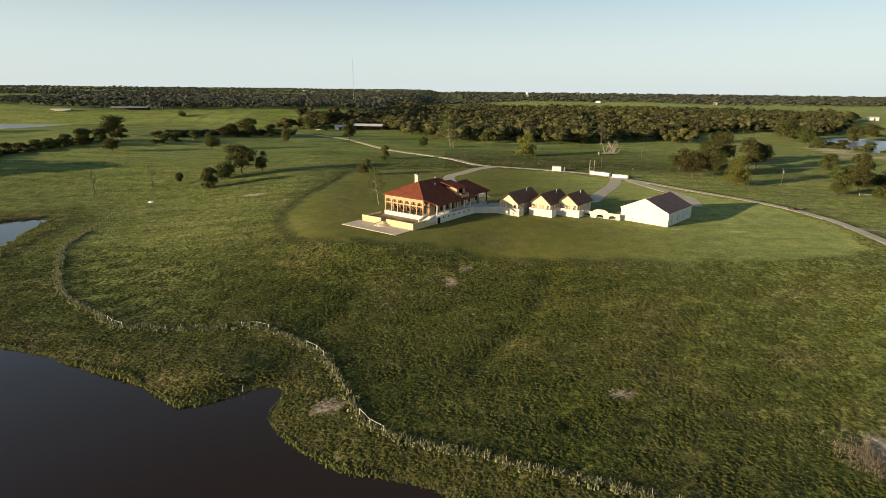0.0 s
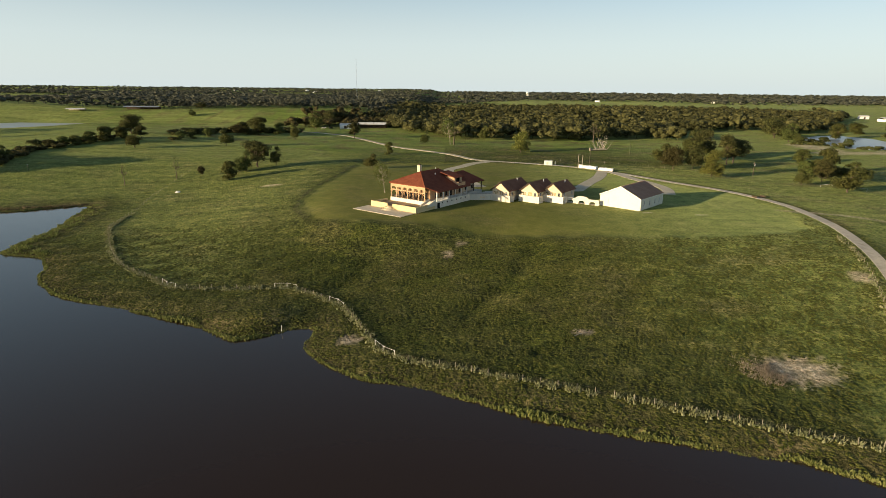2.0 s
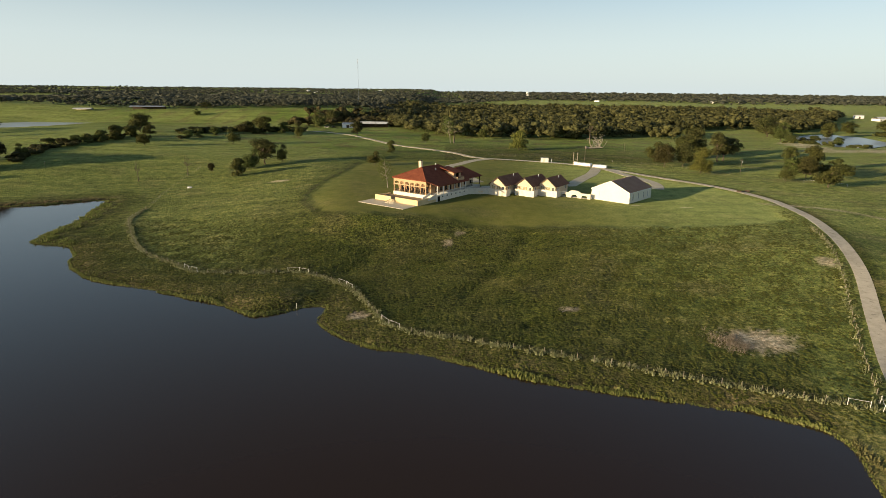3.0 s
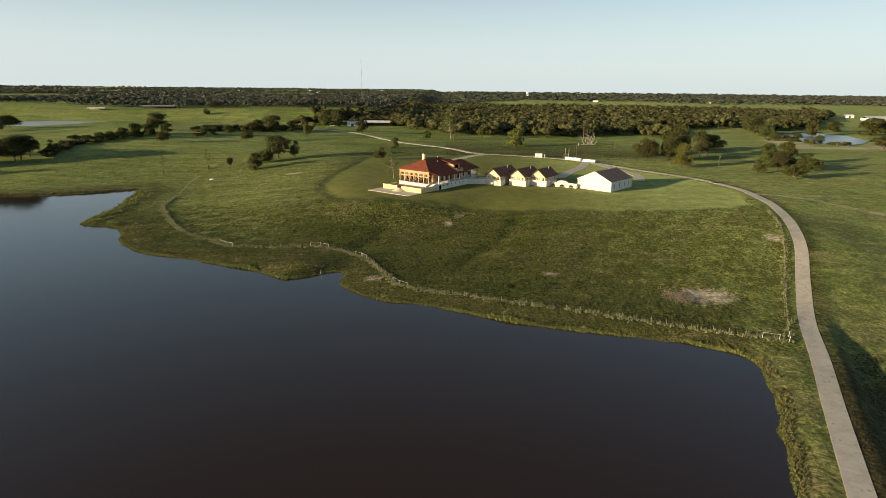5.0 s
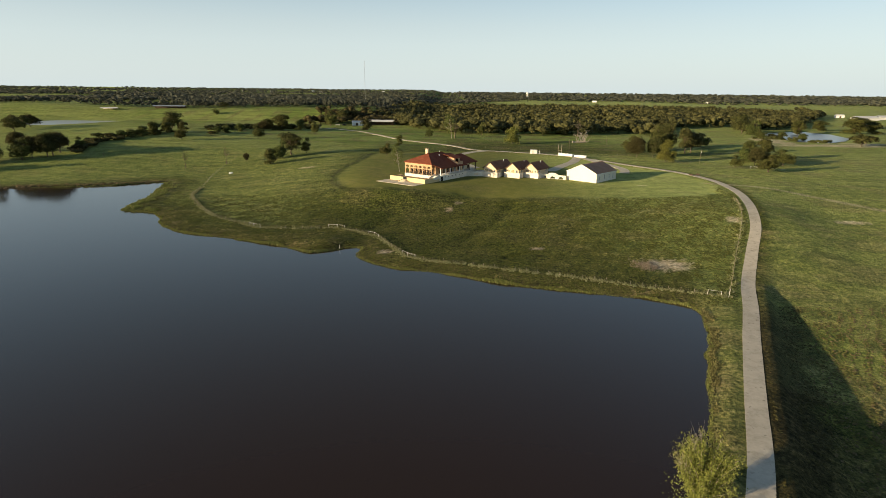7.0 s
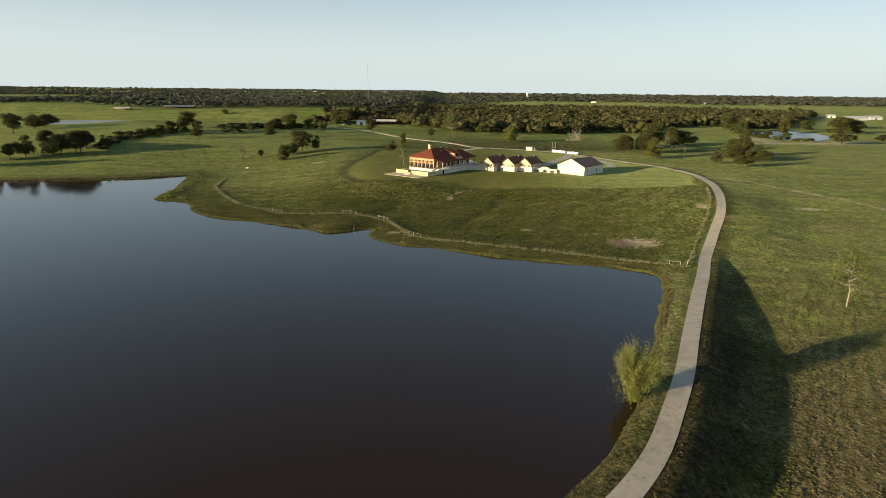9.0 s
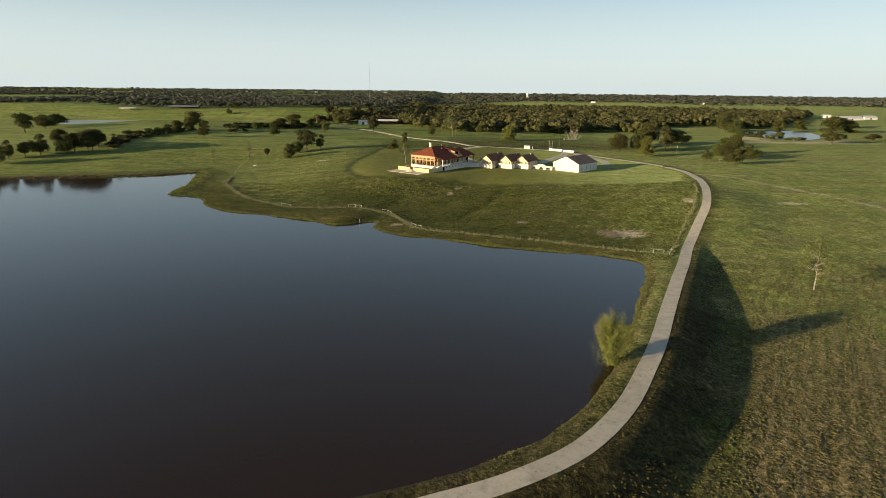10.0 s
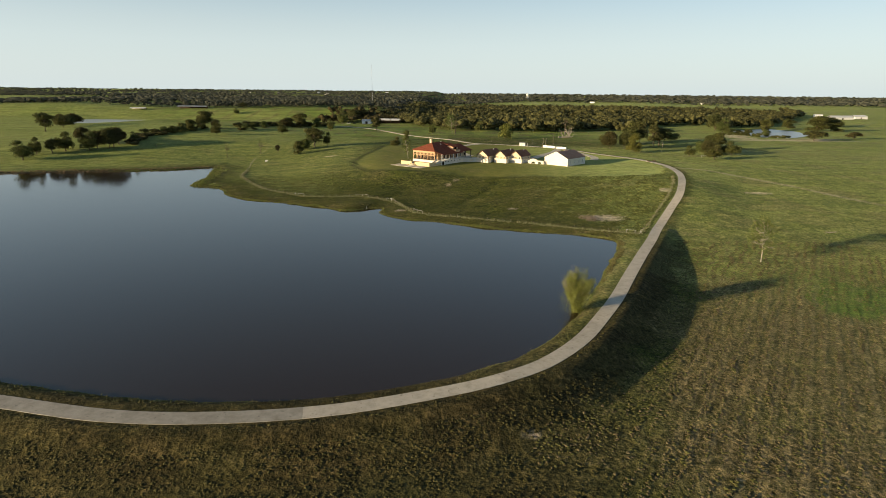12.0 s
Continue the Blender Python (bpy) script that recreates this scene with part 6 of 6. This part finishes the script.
    w = thing("water_tower", (x, y, ground_at(x, y)), "white water tower far off on the horizon", "tower")
    for k in range(4):
        a = 1.571 * k
        rod_part("leg", (math.cos(a) * 5, math.sin(a) * 5, -1), (math.cos(a) * 3.5, math.sin(a) * 3.5, 22), 0.5, WHITEPAINT, w)
    bm = bmesh.new()
    made = bmesh.ops.create_uvsphere(bm, u_segments=16, v_segments=10, radius=6.5)["verts"]
    bmesh.ops.scale(bm, vec=(1, 1, 0.75), verts=made)
    bmesh.ops.translate(bm, vec=(0, 0, 25), verts=made)
    part("tank", bm, WHITEPAINT, w, "", True)


def car(x, y, turn, paint, label):
    c = thing("parked_car", (x, y, ground_at(x, y)), label, "car", "vehicles at the farm", turn)
    bm = bmesh.new()
    solid(bm, (0, 0, 0.35), (4.8, 1.9, 0.75))
    bmesh.ops.bevel(bm, geom=bm.edges[:], offset=0.15, segments=2, affect="EDGES")
    part("body", bm, paint, c)
    bm = bmesh.new()
    made = solid(bm, (-0.2, 0, 1.08), (2.8, 1.7, 0.65))
    for p in made:
        if p.co.z > 1.4:
            p.co.x *= 0.75
    part("cabin", bm, GLASS_DARK, c)
    for u in (-1.5, 1.5):
        for s in (-0.9, 0.9):
            rod_part("wheel", (u, s - 0.12, 0.34), (u, s + 0.12, 0.34), 0.34, DARKWOOD, c, "", 12)


build_yard_things()
car(-131, 600, 10, WHITEPAINT, "white parked car beside the far farm shed")
car(-124, 602, 40, DARKWOOD, "dark parked car beside the far farm shed")
car(-97, 597, 5, DARKWOOD, "dark parked car under the far trees")
car(-170, 540, 5, WHITEPAINT, "white parked car on the far lane")


# ---- fences ----
def build_fence(line, label, rails, seed):
    """A wire fence on wooden posts, with white pipe bracing where rails gives stretches of post numbers."""
    rng = random.Random(seed)
    z = heights(line[:, 0], line[:, 1])
    f = thing("fence", (float(line[0, 0]), float(line[0, 1]), float(z[0])), label, "fence")
    at = Vector((line[0, 0], line[0, 1], z[0]))
    braced = {k for a, b in rails for k in range(a, b + 1)}
    tops = []
    meshes = {}
    for kind, r, h, mat in (("post", 0.05, 1.3, POSTWOOD), ("pipe", 0.055, 1.45, PIPEPAINT)):
        bm = bmesh.new()
        rod(bm, (0, 0, -0.35), (0, 0, h), r, 7, r * 0.9)
        meshes[kind] = mesh_of(kind, bm, mat)
    for k, ((x, y), h) in enumerate(zip(line, z)):
        p = new("post", meshes["pipe" if k in braced else "post"])
        p.parent = f
        p.matrix_local = Matrix.Translation(Vector((x, y, h)) - at) @ pose(0, 0, 0, rng.uniform(-4, 4), rng.uniform(-4, 4), rng.uniform(0, 360))
        tops.append(Vector((x, y, h)) - at)
    for a, b in rails:
        for k in range(a, b):
            rod_part("rail", tops[k] + Vector((0, 0, 1.32)), tops[k + 1] + Vector((0, 0, 1.32)), 0.03, PIPEPAINT, f, "white pipe rail", 6)
    for lift in (0.4, 0.75, 1.1):
        bm = bmesh.new()
        for a, b in zip(tops, tops[1:]):
            rod(bm, a + Vector((0, 0, lift)), b + Vector((0, 0, lift)), 0.007, 3)
        part("wire", bm, RUST, f)


def nearest(line, x, y):
    return int(np.argmin(np.hypot(line[:, 0] - x, line[:, 1] - y)))


spans = []
for x, y in ((-71, 113), (-40, 113.5), (-26, 103), (-10, 76), (71, 45)):
    k = nearest(FENCE, x, y)
    spans.append((max(0, k - 1), min(len(FENCE) - 1, k + 1)))
build_fence(FENCE, "weathered wire fence with white pipe braces along the shore", spans, 1)
build_fence(ROAD_FENCE, "weathered wire fence beside the concrete road", [(0, 1)], 2)


build_fence(spline([(30, 345), (62, 338), (97, 326), (112, 314), (137, 297), (160, 262), (178, 244), (196, 228)], 9.0), "thin wire fence along the pasture beyond the lane", [(21, 23)], 3)

# ---- grass, reeds and weeds ----
def blades(name, spots, tall, spread, count, width, material, label, category, seed):
    """Tufts of bent blades, a triangle pair each; tall and spread in metres for every spot."""
    rng = np.random.RandomState(seed)
    n = len(spots)
    z = heights(spots[:, 0], spots[:, 1])
    base = np.repeat(np.c_[spots, z], count, 0)
    t, s = np.repeat(tall, count), np.repeat(spread, count)
    a = rng.rand(n * count) * 6.2832
    out = np.stack([np.cos(a), np.sin(a)], 1)
    r = s * np.sqrt(rng.rand(n * count)) * 0.8
    root = base.copy()
    root[:, :2] += out * r[:, None] + rng.normal(0, 0.05, (n * count, 2))
    root[:, 2] -= 0.06
    h = t * (0.55 + 0.6 * rng.rand(n * count))
    lean = (0.15 + 0.55 * rng.rand(n * count)) * h
    tip = root.copy()
    tip[:, :2] += out * lean[:, None]
    tip[:, 2] += h
    b = rng.rand(n * count) * 6.2832
    side = np.stack([np.cos(b), np.sin(b), 0 * b], 1) * (width * (0.6 + 0.8 * rng.rand(n * count)))[:, None]
    mid = (root + tip) / 2 + (0, 0, 0.08)
    v = np.stack([root - side * 0.6, root + side * 0.6, mid + side, tip, mid - side], 1).reshape(-1, 3)
    k = (np.arange(n * count) * 5)[:, None]
    f = np.concatenate([k + (0, 1, 2), k + (0, 2, 4), k + (4, 2, 3)])
    return tagged(new(name, raw_mesh(name, v, f, material)), label, category, kind="stuff")


def tussocks(name, spots, radius, tall, material, label, category, seed, sides=5):
    """Low rounded clumps of grass, ragged at the foot, each an island of its own."""
    rng = np.random.RandomState(seed)
    n = len(spots)
    root = np.c_[spots, heights(spots[:, 0], spots[:, 1])]
    a = rng.rand(n, 1) * 6.2832 + np.arange(sides)[None] * 6.2832 / sides + rng.normal(0, 0.22, (n, sides))
    rings = []
    for out, up in ((1.0, -0.25), (0.72, 0.62)):
        r = radius[:, None] * out * (0.72 + 0.56 * rng.rand(n, sides))
        z = tall[:, None] * up * (0.75 + 0.5 * rng.rand(n, sides))
        rings.append(np.stack([np.cos(a) * r, np.sin(a) * r, z], 2) + root[:, None])
    tip = root + np.stack([rng.normal(0, 0.3, n) * radius, rng.normal(0, 0.3, n) * radius, tall * (0.85 + 0.4 * rng.rand(n))], 1)
    v = np.concatenate([rings[0], rings[1], tip[:, None]], 1).reshape(-1, 3)
    k = (np.arange(n) * (2 * sides + 1))[:, None]
    f = []
    for i in range(sides):
        j = (i + 1) % sides
        f += [k + (i, j, sides + j), k + (i, sides + j, sides + i), k + (sides + i, sides + j, 2 * sides)]
    return tagged(new(name, raw_mesh(name, v, np.concatenate(f), material)), label, category, kind="stuff")


def on_bare(x, y):
    """Whether plan points lie on one of the bare patches."""
    hit = np.zeros(len(x), bool)
    for cx, cy, rx, ry in BARE_PATCHES:
        hit |= np.hypot((x - cx) / rx, (y - cy) / ry) < 1.0 + 0.25 * waves(x, y, 3.5, 21)
    return hit


def build_grass():
    rng = np.random.RandomState(12)
    # reeds in a ragged band along the water
    line = spline(SHORE_LINE, 0.22)
    line = line[(line[:, 0] > -215) & (line[:, 1] < 225)]
    way = np.gradient(line, axis=0)
    nrm = np.stack([way[:, 1], -way[:, 0]], 1) / np.hypot(*way.T)[:, None]
    side = np.sign(shore_far(*(line[50:51] + nrm[50:51]).T))[0]
    thick = np.clip(0.75 + 0.7 * waves(line[:, 0], line[:, 1], 17, 3), 0.12, 1.5)
    on_dam = to_line(line[:, 0], line[:, 1], np.array(NEAR_SHORE, float))[0] < 3
    thick = np.where(on_dam, 0.12 + 0.22 * thick, thick)
    keep = rng.rand(len(line)) < 0.35 + 0.6 * np.clip(thick, 0, 1)
    line, nrm, thick = line[keep], nrm[keep], thick[keep]
    spots = line + nrm * side * (rng.rand(len(line)) * 1.0 * thick - 0.1)[:, None]
    blades("shore_reeds", spots, 0.22 + 0.32 * thick, np.full(len(spots), 0.35), 9, 0.05, REED, "yellow-green reeds along the muddy waterline", "reeds", 1)
    more, size = np.vstack([spots + rng.normal(0, 0.28, spots.shape) for _ in range(3)]), np.tile(thick, 3) * (0.5 + rng.rand(3 * len(spots)))
    tussocks("shore_sedge", more, 0.08 + 0.17 * size, 0.14 + 0.24 * size, REED, "bright yellow-green sedge lining the pond", "sedge", 21)
    # rough brush on the dam's inner bank
    dam = spline(NEAR_SHORE, 0.5)
    dam = dam[dam[:, 0] > -100]
    way = np.gradient(dam, axis=0)
    nrm = np.stack([-way[:, 1], way[:, 0]], 1) / np.hypot(*way.T)[:, None]
    out = np.where(shore_far(*(dam + nrm * 1.5).T) > 0, 1.0, -1.0)[:, None]
    spots = np.vstack([dam + nrm * out * (0.2 + 2.0 * rng.rand(len(dam), 1)) for _ in range(2)])
    spots = spots[waves(spots[:, 0], spots[:, 1], 9, 8) > -0.35]
    blades("bank_brush", spots, 0.25 + 0.4 * rng.rand(len(spots)), np.full(len(spots), 0.55), 8, 0.06, BANKBRUSH, "grey-brown dry brush on the dam's inner bank", "brush", 2)
    more = np.vstack([spots + rng.normal(0, 0.3, spots.shape) for _ in range(4)])
    more = more[shore_far(more[:, 0], more[:, 1]) > 0.1]
    tussocks("bank_clumps", more, 0.10 + 0.24 * rng.rand(len(more)) ** 2, 0.12 + 0.38 * rng.rand(len(more)) ** 2, BANKBRUSH, "ragged tan weed clumps on the dam's inner bank", "weeds", 23)
    # tall dry grass under the fence
    line = np.vstack([spline(FENCE_PLAN, 0.3), spline(ROAD_FENCE, 1.2)])
    line = line[line[:, 1] < 200]
    spots = line + rng.normal(0, 0.45, line.shape)
    spots = spots[rng.rand(len(spots)) < 0.75 + 0.4 * waves(spots[:, 0], spots[:, 1], 13, 19)]
    more = np.vstack([spots + rng.normal(0, 0.35, spots.shape) for _ in range(3)])
    tussocks("fence_weeds", more, 0.10 + 0.20 * rng.rand(len(more)), 0.15 + 0.35 * rng.rand(len(more)), FENCEWEED, "pale weeds grown up under the wire fence", "weeds", 22)
    blades("fence_grass", spots, 0.4 + 0.65 * rng.rand(len(spots)), np.full(len(spots), 0.6), 10, 0.055, FENCEWEED, "tall dry grass left under the wire fence", "grass", 3)
    # meadow tufts, denser near the pond
    x, y = rng.uniform(-165, 140, 170000), rng.uniform(38, 175, 170000)
    d = shore_far(x, y)
    s, way_side = to_line(x, y, ROAD)
    lumps = 0.6 * waves(x, y, 11, 61) + 1.0 * waves(x, y, 2.6, 62)
    ok = ~on_bare(x, y) & (d > 1.2) & (s > 2.6) & (way_side > 0) & (zone_mown(x, y) < 0.5) & (rng.rand(len(x)) < 0.62 + 0.5 * lumps) & (rng.rand(len(x)) < ease((200 - y) / 75) * ease((x + 170) / 40))
    p = np.stack([x, y], 1)[ok]
    size = 0.16 + 0.18 * rng.rand(len(p)) + 0.08 * np.clip(lumps[ok], 0, 1)
    tussocks("meadow_grass", p, size * 1.1, size * (0.22 + 0.22 * rng.rand(len(p))), TUFT, "rough tussocky meadow grass on the slope", "grass", 4)
    # weedy field below the dam, in loose rows
    x, y = rng.uniform(-85, 150, 125000), rng.uniform(-112, 42, 125000)
    s, way_side = to_line(x, y, ROAD)
    row = np.sin((x * math.cos(0.56) - y * math.sin(0.56)) * 2 * math.pi / 2.6 + 1.5 * waves(x, y, 22, 71))
    crop = ease((s - 15) / 8) * (x > -2)
    ok = (s > 2.7) & (way_side < 0) & (rng.rand(len(x)) < np.where(crop > 0.5, 0.42 + 0.85 * row, 0.62)) & (np.hypot((x - 13.5) / 4, (y + 81) / 1.8) > 1)
    p, c = np.stack([x, y], 1)[ok], crop[ok]
    dry = rng.rand(len(p)) < np.where(c > 0.5, 0.55, 0.25)
    lush = np.hypot((p[:, 0] - LUSH[0]) / LUSH[2], (p[:, 1] - LUSH[1]) / LUSH[3]) < 1
    dry &= ~lush
    lush &= rng.rand(len(p)) < 0.55 + 0.5 * waves(p[:, 0], p[:, 1], 7, 34)
    # dark brown tufts; next to the dam they also paint in its shade
    near = (p[:, 0] < 22 + 14 * waves(p[:, 0], p[:, 1], 20, 5)) | (s[ok] < 12 + 3 * waves(p[:, 0], p[:, 1], 15, 6))
    for sel, mat, name, label in ((dry & ~near & ~lush, FIELDSTRAW, "dry_weeds", "dry pale weeds in loose rows across the field"), (~dry & ~near & ~lush, FIELDTUFT, "field_weeds", "low green weeds across the field below the dam"),
                                  (near & ~lush, STUBTUFT, "dam_grass", "rough brown grass on the dam's outer foot, darkened along its shade"), (lush, LUSHTUFT, "lush_weeds", "lush green weeds in a damp patch of the field")):
        q = p[sel]
        size = 0.16 + 0.18 * rng.rand(len(q))
        tussocks(name, q, size, size * (0.28 + 0.32 * rng.rand(len(q))), mat, label, "weeds", 5)
    # bright brush on the spit and along the far western bank
    line = np.vstack([spline([(-157, 217), (-149, 196), (-143, 176), (-139, 147), (-124, 140)], 0.9)] * 2)
    line = line + rng.normal(0, 2.6, line.shape) + (3.4, 1.2)
    line = line[shore_far(line[:, 0], line[:, 1]) > -0.4]
    blades("spit_brush", line, 0.3 + 1.0 * rng.rand(len(line)) ** 2, np.full(len(line), 1.3), 18, 0.11, REED, "tall bright reeds and brush on the spit", "brush", 9)
    line = spline([(-330, 170), (-273, 182), (-229, 194), (-204, 199.5), (-180, 206), (-160, 217)], 1.0)
    line = line + np.stack([rng.normal(0, 1.0, len(line)), rng.uniform(0.2, 5.0, len(line))], 1)
    blades("bank_weeds", line, 0.4 + 0.7 * rng.rand(len(line)), np.full(len(line), 0.9), 14, 0.10, DRYGRASS, "rough dry weeds on the muddy far bank", "weeds", 10)
    # dead brush beside the large bare patch, and sparse tufts across the bare soil
    p = np.stack([rng.normal(61.2, 1.8, 170), rng.normal(69.6, 2.4, 170)], 1)
    blades("dead_brush", p, 0.35 + 0.75 * rng.rand(len(p)), np.full(len(p), 0.5), 16, 0.016, DEADBRUSH, "tangled grey-brown dead brush beside bare soil", "brush", 11)


def fallen_branch(x, y, turn, size):
    """A dead branch lying in the grass, with its twigs."""
    rng = np.random.RandomState(14)
    v, f = [], []
    pts = [np.array([-2.2, 0, 0.12]), np.array([-0.6, 0.15, 0.25]), np.array([0.9, -0.1, 0.32]), np.array([2.4, 0.1, 0.22])]
    for k, (a, b) in enumerate(zip(pts, pts[1:])):
        tube(v, f, a, b, 0.16 - 0.04 * k, 0.12 - 0.04 * k, 6)
    for _ in range(11):
        a = pts[1] + (pts[3] - pts[1]) * rng.rand()
        b = a + (rng.normal(0.3, 0.5), rng.normal(0, 0.8), 0.2 + 0.6 * rng.rand())
        tube(v, f, a, b, 0.05, 0.015, 4)
        tube(v, f, (a + b) / 2, b + rng.normal(0, 0.3, 3), 0.025, 0.01, 3)
    ob = new("fallen_branch", raw_mesh("fallen_branch", v, f, POSTWOOD, True))
    ob.matrix_world = pose(x, y, ground_at(x, y), 0, 0, turn) @ Matrix.Scale(size, 4)
    tagged(ob, "bleached dead branch lying in the meadow grass", "branch")


build_grass()
fallen_branch(30.5, 86.0, 28, 0.85)
fallen_branch(150.0, 53.0, 8, 1.0)
fallen_branch(20.0, -53.2, 70, 0.42)
